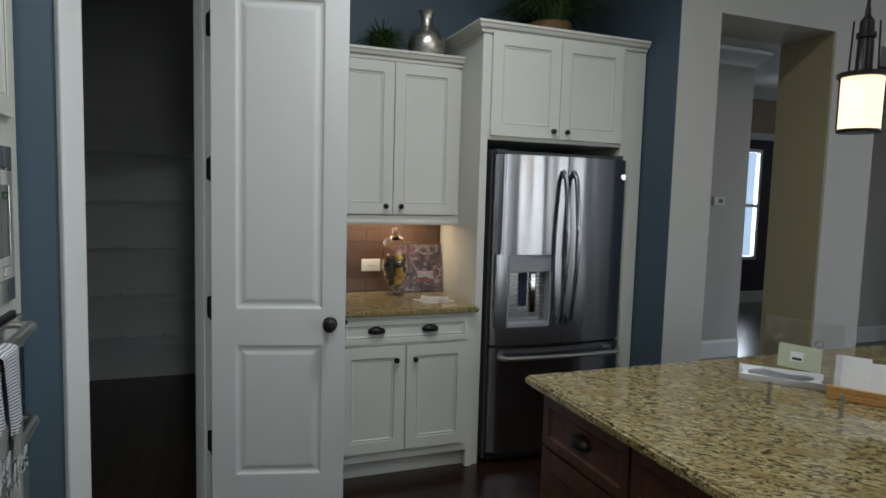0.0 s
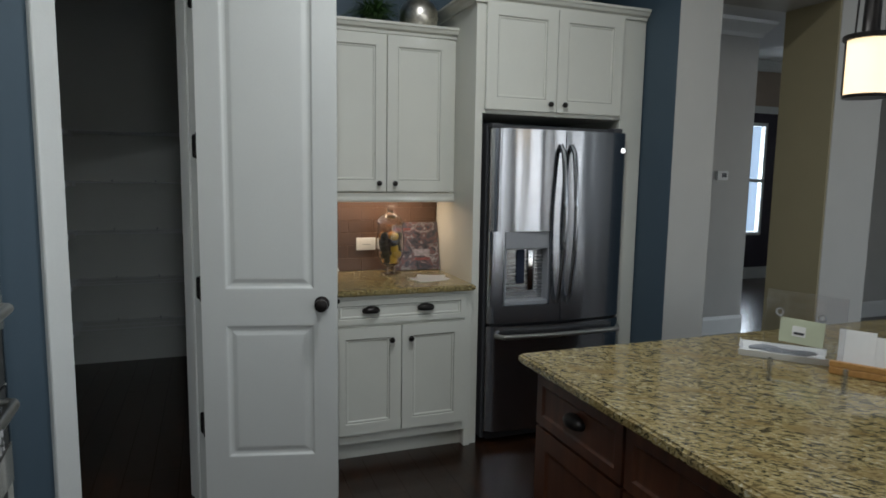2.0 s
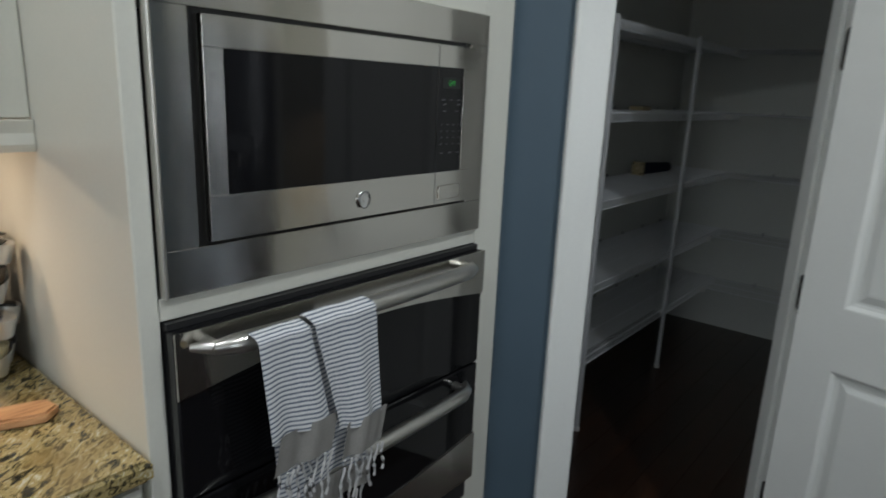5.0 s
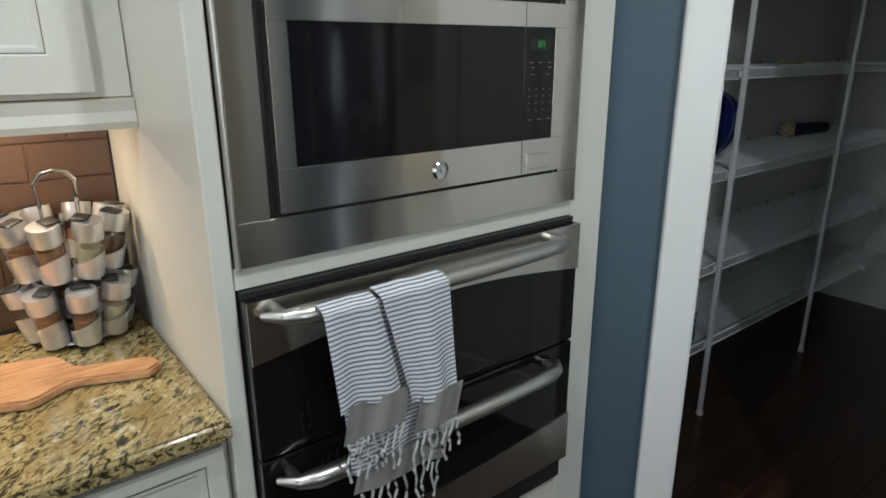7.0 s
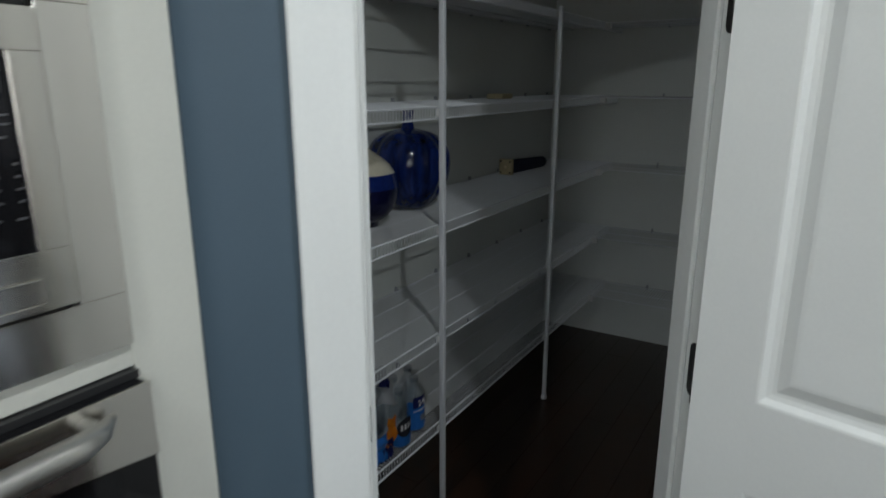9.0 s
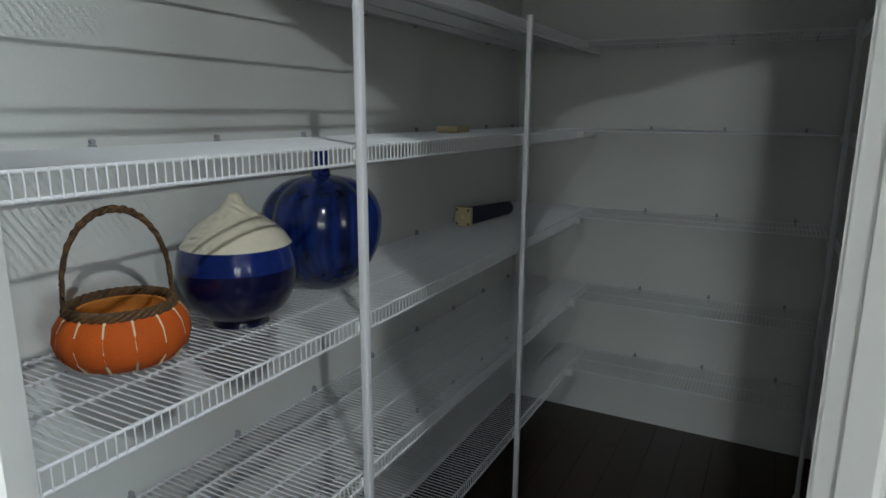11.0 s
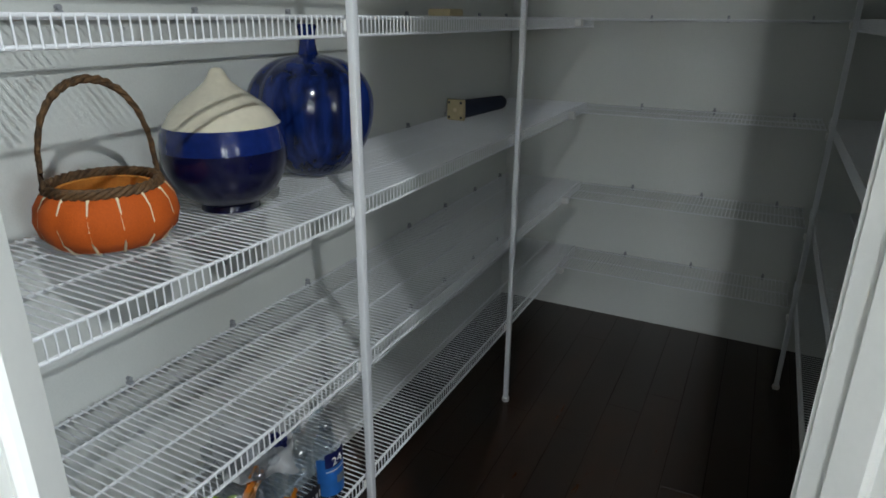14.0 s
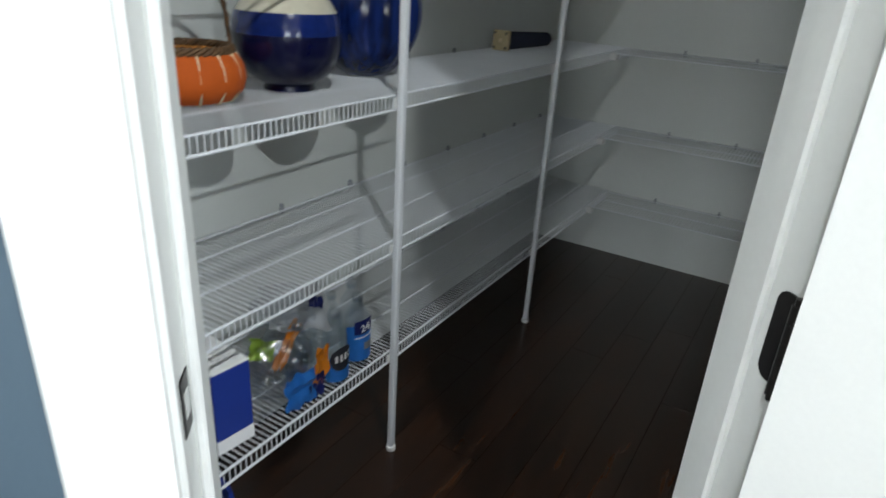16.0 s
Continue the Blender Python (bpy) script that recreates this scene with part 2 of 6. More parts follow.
def thin_clear(name, tint, alpha, rough):
    """Thin clear plastic: mostly see-through, with a gloss of its own."""
    m = bpy.data.materials.new(name)
    m.use_nodes = True
    n, l = m.node_tree.nodes, m.node_tree.links
    tr, gl, mx = n.new("ShaderNodeBsdfTransparent"), n.new("ShaderNodeBsdfGlossy"), n.new("ShaderNodeMixShader")
    tr.inputs[0].default_value = (*tint, 1)
    gl.inputs["Roughness"].default_value = rough
    mx.inputs[0].default_value = alpha
    l.new(tr.outputs[0], mx.inputs[1])
    l.new(gl.outputs[0], mx.inputs[2])
    l.new(mx.outputs[0], n["Material Output"].inputs[0])
    return m


M_ACRYL = thin_clear("clear_acrylic", (0.97, 0.975, 0.985), 0.09, 0.05)
M_BOTTLE = thin_clear("clear_bottle_plastic", (0.93, 0.96, 0.98), 0.10, 0.08)
M_WRAP = thin_clear("crinkled_plastic_wrap", (0.92, 0.94, 0.96), 0.20, 0.25)
M_WRAPW = thin_clear("milky_plastic_wrap", (0.88, 0.90, 0.93), 0.5, 0.5)
M_LBLUE = mat("blue_label", (0.035, 0.21, 0.62), 0.35, var=0.12, scale=12)
M_LNAVY = mat("navy_label", (0.012, 0.02, 0.14), 0.35, var=0.1)
M_LORANGE = mat("orange_label", (0.70, 0.24, 0.02), 0.35, var=0.1)
M_LGREEN = mat("lime_label", (0.35, 0.50, 0.06), 0.4, var=0.1)
M_BOX = mat("blue_card_box", (0.012, 0.035, 0.24), 0.45, var=0.06)
M_SPICE = mat("mixed_spice", (0.30, 0.13, 0.05), 0.9, var=0.4, scale=60, bump=0.4, bscale=300, per_object=0.8)
M_TUBE = mat("navy_fabric_tube", (0.018, 0.026, 0.055), 0.8, var=0.2, bump=0.2, bscale=200)
M_ENDCAP = mat("cream_end_block", (0.52, 0.44, 0.26), 0.6, var=0.12, scale=20)
M_SHADE = glow("lit_linen_shade", (1.0, 0.80, 0.52), 1.2)
M_GREEN_LED = glow("green_display", (0.04, 0.50, 0.08), 0.25)
M_BULB = glow("lit_diffuser", (1.0, 0.92, 0.78), 48.0)
M_ACRYLE = thin_clear("acrylic_edge", (0.80, 0.83, 0.88), 0.30, 0.18)
M_SKYCARD = glow("bright_overcast_sky", (0.55, 0.75, 1.0), 0.65)
M_REDPRINT = mat("red_print", (0.20, 0.06, 0.055), 0.4, var=0.5, scale=40)
M_BOOK = ramp_mat("photo_book_cover", [(0.36, (0.025, 0.025, 0.033)), (0.47, (0.075, 0.070, 0.085)), (0.525, (0.17, 0.075, 0.065)), (0.56, (0.08, 0.078, 0.095)), (0.60, (0.36, 0.33, 0.33)), (0.65, (0.09, 0.075, 0.08))], 13, 3, 0.3, (1, 1, 1.4), coat=0.2, distort=1.6)
M_BOOKP = mat("pale_print", (0.30, 0.26, 0.27), 0.4, var=0.5, scale=45)
M_PAGE = mat("book_pages", (0.62, 0.58, 0.50), 0.9, var=0.1)
M_TASSEL = mat("grey_cotton", (0.23, 0.222, 0.21), 0.95, var=0.12, scale=40, bump=0.4, bscale=300)
M_FRINGE = mat("pale_cotton_yarn", (0.46, 0.46, 0.46), 0.95, var=0.12, scale=40)
M_SHELLS = mat("spice_tin", (0.68, 0.68, 0.68), 0.30, 0.8, var=0.06)


def towel_mat():
    m = mat("striped_cotton", (0.62, 0.63, 0.64), 0.95, var=0.05, bump=0.4, bscale=420)
    n, l = m.node_tree.nodes, m.node_tree.links
    b = n["Principled BSDF"]
    tc, wv, cr = n.new("ShaderNodeTexCoord"), n.new("ShaderNodeTexWave"), n.new("ShaderNodeValToRGB")
    wv.wave_type, wv.bands_direction = "BANDS", "Y"
    wv.inputs["Scale"].default_value, wv.inputs["Distortion"].default_value = 1.0, 0.0
    mp = n.new("ShaderNodeMapping")
    mp.inputs["Scale"].default_value = (1, 37.0, 1)
    l.new(tc.outputs["UV"], mp.inputs[0])
    l.new(mp.outputs[0], wv.inputs[0])
    e = cr.color_ramp.elements
    e[0].position, e[0].color = 0.30, (0.16, 0.185, 0.24, 1)
    e[1].position, e[1].color = 0.46, (0.70, 0.71, 0.72, 1)
    l.new(wv.outputs[0], cr.inputs[0])
    l.new(cr.outputs[0], b.inputs["Base Color"])
    return m


M_TOWEL = towel_mat()


# ---- mesh tools ----
def part(name, bm, material, parent=None, label="", smooth=True):
    me = bpy.data.meshes.new(name)
    bm.normal_update()
    if smooth:
        for f in bm.faces:
            f.smooth = True
        for e in bm.edges:
            if len(e.link_faces) == 2 and e.calc_face_angle() > 0.6:
                e.smooth = False
    bm.to_mesh(me)
    bm.free()
    me.materials.append(material)
    ob = new(name, me)
    if parent is not None:
        ob.parent = parent
        bpy.context.view_layer.update()
        ob.matrix_parent_inverse = parent.matrix_world.inverted()
    if label:
        ob["label"] = label
    return ob


def thing(name, at, label, category, group="", kind=""):
    ob = new(name)
    ob.empty_display_size = 0.05
    ob.location = at
    bpy.context.view_layer.update()
    return tagged(ob, label, category, group, kind)


def add_box(bm, lo, hi, bev=0.0, m=None, seg=1):
    r = bmesh.ops.create_cube(bm, size=1)
    vs = r["verts"]
    c = [(a + b) / 2 for a, b in zip(lo, hi)]
    s = [abs(b - a) for a, b in zip(lo, hi)]
    mm = Matrix.Translation(c) @ Matrix.Diagonal((*s, 1))
    bmesh.ops.transform(bm, matrix=(m @ mm) if m else mm, verts=vs)
    if bev:
        es = list({e for v in vs for e in v.link_edges})
        bmesh.ops.bevel(bm, geom=es, offset=bev, segments=seg, affect="EDGES", profile=0.5)


def box(lo, hi, bev=0.0, m=None, seg=1):
    bm = bmesh.new()
    add_box(bm, lo, hi, bev, m, seg)
    return bm


def add_cyl(bm, p0, p1, r0, r1=None, seg=16, caps=True):
    p0, p1 = Vector(p0), Vector(p1)
    d = p1 - p0
    r = bmesh.ops.create_cone(bm, cap_ends=caps, segments=seg, radius1=r0, radius2=r0 if r1 is None else r1, depth=d.length)
    bmesh.ops.transform(bm, matrix=Matrix.Translation((p0 + p1) / 2) @ d.to_track_quat("Z", "Y").to_matrix().to_4x4(), verts=r["verts"])


def cyl(p0, p1, r0, r1=None, seg=16):
    bm = bmesh.new()
    add_cyl(bm, p0, p1, r0, r1, seg)
    return bm


def add_lathe(bm, prof, at=(0, 0, 0), seg=40, wob=None):
    rings = []
    for r, z in prof:
        ring = []
        for i in range(seg):
            a = 2 * math.pi * i / seg
            k = wob(a, z) if wob else 1.0
            ring.append(bm.verts.new((at[0] + r * k * math.cos(a), at[1] + r * k * math.sin(a), at[2] + z)))
        rings.append(ring)
    for a, b in zip(rings, rings[1:]):
        for i in range(seg):
            j = (i + 1) % seg
            bm.faces.new((a[i], a[j], b[j], b[i]))
    for ring, flip in ((rings[0], True), (rings[-1], False)):
        bm.faces.new(ring[::-1] if flip else ring)


def lathe(prof, at=(0, 0, 0), seg=40, wob=None):
    bm = bmesh.new()
    add_lathe(bm, prof, at, seg, wob)
    return bm


def add_tube(bm, pts, rad, seg=8, closed=False):
    """A tube along points; rad is a number or a number per point."""
    pts = [Vector(p) for p in pts]
    n = len(pts)
    rings = []
    up = Vector((0, 0, 1))
    for i, p in enumerate(pts):
        t = (pts[(i + 1) % n] - pts[i - 1]) if closed or 0 < i < n - 1 else (pts[1] - pts[0] if i == 0 else pts[-1] - pts[-2])
        t.normalize()
        s = t.cross(up)
        if s.length < 0.05:
            s = t.cross(Vector((1, 0, 0)))
        s.normalize()
        w = s.cross(t)
        r = rad if isinstance(rad, (int, float)) else rad[i]
        rings.append([bm.verts.new(p + r * (math.cos(2 * math.pi * k / seg) * s + math.sin(2 * math.pi * k / seg) * w)) for k in range(seg)])
    pairs = list(zip(rings, rings[1:])) + ([(rings[-1], rings[0])] if closed else [])
    for a, b in pairs:
        for k in range(seg):
            j = (k + 1) % seg
            bm.faces.new((a[k], a[j], b[j], b[k]))
    if not closed:
        bm.faces.new(rings[0][::-1])
        bm.faces.new(rings[-1])


def tube(pts, rad, seg=8, closed=False):
    bm = bmesh.new()
    add_tube(bm, pts, rad, seg, closed)
    bmesh.ops.recalc_face_normals(bm, faces=bm.faces)
    return bm


def slab(pts, z0, z1):
    """A prism over a ground polygon."""
    bm = bmesh.new()
    lo = [bm.verts.new((x, y, z0)) for x, y in pts]
    hi = [bm.verts.new((x, y, z1)) for x, y in pts]
    n = len(pts)
    bm.faces.new(lo[::-1])
    bm.faces.new(hi)
    for i in range(n):
        bm.faces.new((lo[i], lo[(i + 1) % n], hi[(i + 1) % n], hi[i]))
    bmesh.ops.recalc_face_normals(bm, faces=bm.faces)
    return bm


def sweep(prof, a, b, out, ka=0.0, kb=0.0):
    """A straight moulding from a to b: prof gives (outwards, up) steps from the line."""
    a, b, out = Vector(a), Vector(b), Vector(out)
    run_ = (b - a).normalized()
    bm = bmesh.new()
    ra = [bm.verts.new(a + out * u + run_ * (ka * u) + Vector((0, 0, w))) for u, w in prof]
    rb = [bm.verts.new(b + out * u + run_ * (kb * u) + Vector((0, 0, w))) for u, w in prof]
    n = len(prof)
    for i in range(n):
        j = (i + 1) % n
        bm.faces.new((ra[i], ra[j], rb[j], rb[i]))
    bm.faces.new(ra[::-1])
    bm.faces.new(rb)
    bmesh.ops.recalc_face_normals(bm, faces=bm.faces)
    return bm


def structure(name, bm, material, label, smooth=False):
    return tagged(part(name, bm, material, None, "", smooth), label, name.split("_")[0], "", "structure")


def framed(bm, m, w, h, t, stile, steps):
    """A panelled front in the local x (width) and z (height), its face at y=0 and its back at y=t; steps: (inset, depth) rings in each panel."""
    add_panel(bm, m, 0, w, 0, h, t, stile, steps)


def add_panel(bm, m, x0, x1, z0, z1, t, stile, steps):
    rings = [[(x0, 0, z0), (x1, 0, z0), (x1, 0, z1), (x0, 0, z1)]]
    for ins, dep in steps:
        s = stile + ins
        rings.append([(x0 + s, dep, z0 + s), (x1 - s, dep, z0 + s), (x1 - s, dep, z1 - s), (x0 + s, dep, z1 - s)])
    vs = [[bm.verts.new(m @ Vector(p)) for p in r] for r in rings]
    for a, b in zip(vs, vs[1:]):
        for i in range(4):
            j = (i + 1) % 4
            bm.faces.new((a[i], a[j], b[j], b[i]))
    bm.faces.new(vs[-1])
    back = [bm.verts.new(m @ Vector((p[0], t, p[2]))) for p in rings[0]]
    for i in range(4):
        j = (i + 1) % 4
        bm.faces.new((vs[0][j], vs[0][i], back[i], back[j]))
    bm.faces.new(back[::-1])


STEPS = [(0.0, 0.0), (0.004, 0.005), (0.012, 0.005), (0.016, 0.009)]


def shaker(name, m, w, h, parent, stile=0.058, t=0.02):
    bm = bmesh.new()
    framed(bm, m, w, h, t, stile, STEPS)
    bmesh.ops.recalc_face_normals(bm, faces=bm.faces)
    d = part(name, bm, M_WHITE, parent, "", False)
    g = bmesh.new()
    for x0, x1, z0, z1 in ((stile, w - stile, stile, stile + 0.005), (stile, w - stile, h - stile - 0.005, h - stile), (stile, stile + 0.005, stile, h - stile), (w - stile - 0.005, w - stile, stile, h - stile)):
        add_box(g, (x0 + 0.004, 0.0035, z0), (x1 - 0.004, 0.006, z1), 0, m)
    part("glaze_line", g, M_GLAZE, d, "brown glaze in the panel groove", False)
    return d


def knob(m, parent, r=0.0155):
    """A round knob that stands out towards local -y."""
    bm = bmesh.new()
    add_lathe(bm, [(0.007, 0), (0.006, 0.012), (r * 0.8, 0.016), (r, 0.021), (r * 0.9, 0.027), (r * 0.4, 0.030)], seg=18)
    bmesh.ops.transform(bm, matrix=m @ pose(0, 0, 0, 90, 0, 0), verts=bm.verts)
    return part("knob", bm, M_BRONZE, parent, "dark bronze knob")


def cup_pull(m, parent):
    bm = bmesh.new()
    bmesh.ops.create_uvsphere(bm, u_segments=20, v_segments=12, radius=1)
    bmesh.ops.transform(bm, matrix=m @ Matrix.Diagonal((0.047, 0.026, 0.024, 1)), verts=bm.verts)
    loc = m.inverted()
    bmesh.ops.delete(bm, geom=[f for f in bm.faces if (loc @ f.calc_center_median()).z < -0.010 or (loc @ f.calc_center_median()).y > 0.004], context="FACES")
    r = bmesh.ops.solidify(bm, geom=bm.faces[:], thickness=0.0025)
    return part("cup_pull", bm, M_BRONZE, parent, "dark bronze cup pull")


# ---- the large structure ----
DA = radians(41.0)           # the diagonal wall's direction
DC, DS = math.cos(DA), math.sin(DA)
HX, HY = 0.0, 2.705          # the hinge-side corner of the pantry doorway, on the kitchen face of the diagonal wall


def dg(s, n):
    """Ground point on the diagonal wall: s along it, n inwards to the pantry."""
    return (HX + DC * s - DS * n, HY + DS * s + DC * n)


DW = 0.570                    # clear width of the doorway
PL, PB, PR = -1.27, 5.17, 0.47  # pantry walls
DH = 2.46
T = 0.104


def seg_wall(tag, s0, s1, z0, z1, e0=None, e1=None):
    """Both skins of a stretch of the diagonal wall."""
    k = slab([e0[0] if e0 else dg(s0, 0), e1[0] if e1 else dg(s1, 0), dg(s1, T / 2), dg(s0, T / 2)], z0, z1)
    structure("wall_diagonal_kitchen_" + tag, k, M_BLUE, "slate blue painted wall beside the pantry doorway")
    k = slab([dg(s0, T / 2), dg(s1, T / 2), e1[1] if e1 else dg(s1, T), e0[1] if e0 else dg(s0, T)], z0, z1)
    structure("wall_diagonal_pantry_" + tag, k, M_PANTRY, "off-white painted wall inside the pantry")


SE = -0.785
seg_wall("strike", SE + 0.035, -DW - 0.02, 0, CEIL)
seg_wall("hinge", 0.02, 0.745, 0, CEIL)
seg_wall("header", -DW - 0.02, 0.02, DH + 0.02, CEIL)
# pantry shell
XL, YL = dg(SE, T)
structure("wall_pantry_left", slab([(PL - 0.1, 2.09), (PL, 2.09), (PL, PB + 0.1), (PL - 0.1, PB + 0.1)], 0, CEIL), M_PANTRY, "off-white painted pantry wall behind wire shelves")
structure("wall_pantry_back", slab([(PL, PB), (PR, PB), (PR, PB + 0.1), (PL, PB + 0.1)], 0, CEIL), M_PANTRY, "off-white painted back wall of the pantry")
structure("wall_pantry_right", slab([(PR, 3.20), (PR + 0.055, 3.20), (PR + 0.055, PB + 0.1), (PR, PB + 0.1)], 0, CEIL), M_PANTRY, "off-white painted pantry wall")
(CX, CY), CQ = dg(SE, 0), dg(SE + 0.035, 0)
structure("wall_oven_return", slab([(-0.72, 2.161), (CX, 2.161)] + [((1 - u) ** 2 * CX + 2 * u * (1 - u) * CX + u * u * CQ[0], (1 - u) ** 2 * (CY - 0.022) + 2 * u * (1 - u) * CY + u * u * CQ[1]) for u in [k / 8 for k in range(9)]]
          + [dg(SE + 0.035, T / 2), (-0.72, 2.25)], 0, CEIL), M_BLUE, "slate blue painted rounded wall corner beside the oven cabinet", True)
structure("wall_pantry_front", slab([(PL, 2.165), (-0.7205, 2.165), (-0.7205, 2.26), dg(SE + 0.034, T / 2 + 0.001), dg(SE + 0.034, T), (XL, YL), (PL, YL)], 0, CEIL), M_PANTRY, "off-white painted short wall inside the pantry")
structure("wall_nook_left", slab([(PR + 0.055, 3.26), (0.58, 3.209), (0.58, 3.48), (PR + 0.055, 3.48)], 0, CEIL), M_BLUE, "slate blue painted wall beside the cabinet nook")
structure("wall_nook_back", slab([(PR + 0.055, 3.48), (2.43, 3.48), (2.43, 3.58), (PR + 0.055, 3.58)], 0, CEIL), M_BLUE, "slate blue painted wall above the cabinets")
structure("wall_nook_right", slab([(2.43, 2.632), (2.515, 2.632), (2.515, 3.58), (2.43, 3.58)], 0, CEIL), M_BLUE, "slate blue painted wall beside the refrigerator")
structure("wall_kitchen_left", slab([(-1.30, -5.0), (-1.20, -5.0), (-1.20, 2.09), (-1.30, 2.09)], 0, CEIL), M_BLUE, "slate blue painted kitchen wall")
# wall with the wide cased-free opening to the hall
structure("wall_hall_opening_left", slab([(2.431, 2.63), (2.715, 2.63), (2.715, 3.025), (2.516, 3.025), (2.516, 2.6315), (2.431, 2.6315)], 0, CEIL), M_GREIGE, "greige painted wall beside the hall opening")
structure("wall_hall_opening_right", slab([(3.625, 2.63), (4.03, 2.63), (4.03, 3.025), (3.625, 3.025)], 0, CEIL), M_GREIGE, "greige painted wall pier beside the hall opening")
structure("wall_hall_jamb", slab([(3.61, 2.634), (3.625, 2.634), (3.625, 3.021), (3.61, 3.021)], 0, 2.583), M_OLIVE, "khaki painted inner side of the hall opening")
structure("wall_hall_header", slab([(2.715, 2.63), (3.625, 2.63), (3.625, 3.025), (2.715, 3.025)], 2.583, CEIL), M_GREIGE, "greige painted wall above the hall opening")
structure("wall_second_header", slab([(4.03, 2.63), (7.2, 2.63), (7.2, 3.025), (4.03, 3.025)], 2.54, CEIL), M_GREIGE, "greige painted wall above a second opening")
structure("wall_second_pier", slab([(7.2, 2.63), (8.5, 2.63), (8.5, 3.025), (7.2, 3.025)], 0, CEIL), M_GREIGE, "greige painted wall beyond the second opening")
structure("wall_thermostat", slab([(2.515, 4.45), (4.90, 4.45), (4.90, 4.57), (2.515, 4.57)], 0, CEIL), M_GREIGE, "greige painted hall wall with a thermostat")
structure("wall_hall_left", slab([(2.515, 3.58), (2.615, 3.58), (2.615, 4.45), (2.515, 4.45)], 0, CEIL), M_GREIGE, "greige painted end wall of the hall")
structure("wall_far_right", slab([(6.05, 4.55), (8.5, 4.55), (8.5, 4.67), (6.05, 4.67)], 0, CEIL), M_GREIGE, "greige painted wall seen past the pier")
structure("wall_outer_right", slab([(8.5, -1.3), (8.6, -1.3), (8.6, -5.0), (8.5, -5.0)], 0, CEIL), M_GREIGE, "greige painted outer wall")
structure("wall_outer_right_far", slab([(8.5, 1.3), (8.6, 1.3), (8.6, 8.0), (8.5, 8.0)], 0, CEIL), M_GREIGE, "greige painted outer wall")
for tag, z0, z1 in (("sill", 0, 0.7), ("head", 2.5, CEIL)):
    structure("wall_outer_right_" + tag, slab([(8.5, -1.3), (8.6, -1.3), (8.6, 1.3), (8.5, 1.3)], z0, z1), M_GREIGE, "greige painted wall round a window")
# rear wall with five windows
edges = [-1.3, 0.4, 1.1, 2.2, 2.9, 4.0, 4.7, 5.8, 6.5, 7.4, 8.1, 8.6]
for i in range(0, 12, 2):
    structure("wall_rear_pier_%d" % (i // 2 + 1), slab([(edges[i], -5.1), (edges[i + 1], -5.1), (edges[i + 1], -5.0), (edges[i], -5.0)], 0, CEIL), M_GREIGE, "greige painted rear wall between windows")
for i in range(1, 11, 2):
    for tag, z0, z1 in (("sill", 0, 0.7), ("head", 2.8, CEIL)):
        structure("wall_rear_%s_%d" % (tag, i), slab([(edges[i], -5.1), (edges[i + 1], -5.1), (edges[i + 1], -5.0), (edges[i], -5.0)], z0, z1), M_GREIGE, "greige painted rear wall round a window")
# the dark room beyond the hall, with one window
W0, W1, WZ0, WZ1 = 7.36, 7.84, 0.66, 2.32
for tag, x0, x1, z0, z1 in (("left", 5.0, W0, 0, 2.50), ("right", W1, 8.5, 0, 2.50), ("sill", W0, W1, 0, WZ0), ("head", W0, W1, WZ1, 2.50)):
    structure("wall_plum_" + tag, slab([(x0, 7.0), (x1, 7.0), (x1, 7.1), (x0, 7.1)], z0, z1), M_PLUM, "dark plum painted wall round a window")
structure("wall_plum_upper", slab([(2.4, 7.0), (8.5, 7.0), (8.5, 7.1), (2.4, 7.1)], 2.50, CEIL), M_TAN, "tan painted wall above a dark lower wall")
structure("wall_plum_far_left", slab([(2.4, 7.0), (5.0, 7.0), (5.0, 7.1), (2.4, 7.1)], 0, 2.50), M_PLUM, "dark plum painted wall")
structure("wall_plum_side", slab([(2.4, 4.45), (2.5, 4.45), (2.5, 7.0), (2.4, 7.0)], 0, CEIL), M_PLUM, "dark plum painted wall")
structure("trim_plum_rail", slab([(5.0, 6.975), (8.5, 6.975), (8.5, 6.999), (5.0, 6.999)], 2.46, 2.56), M_TRIM, "white painted picture rail")
win = thing("window_1", (W0, 7.0, WZ0), "double-hung window in a dark frame, bright outside", "window", "", "structure")
for z0, z1 in ((WZ0, WZ0 + 0.05), (WZ1 - 0.05, WZ1), (1.45, 1.50)):
    part("window_frame", box((W0, 6.985, z0), (W1, 7.06, z1), 0.004), M_TRIM, win)
for x0 in (W0, W1 - 0.05):
    part("window_frame", box((x0, 6.985, WZ0 + 0.05), (x0 + 0.05, 7.06, WZ1 - 0.05), 0.004), M_TRIM, win)
structure("ceiling", slab([(-1.4, -5.1), (8.6, -5.1), (8.6, 8.0), (-1.4, 8.0)], CEIL, CEIL + 0.1), M_CEIL, "white painted flat ceiling")
structure("backdrop", slab([(6.2, 7.6), (8.5, 7.6), (8.5, 7.62), (6.2, 7.62)], 0, CEIL), M_SKYCARD, "bright overcast sky outside the window")
structure("ceiling_hall", slab([(2.58, 3.027), (5.9, 3.027), (5.9, 6.998), (2.58, 6.998)], 2.94, 2.98), M_CEIL, "white painted lower hall ceiling")
structure("subfloor", slab([(-1.4, -5.1), (8.6, -5.1), (8.6, 8.0), (-1.4, 8.0)], -0.12, -0.016), M_FLOOR, "dark stained wooden floor base")

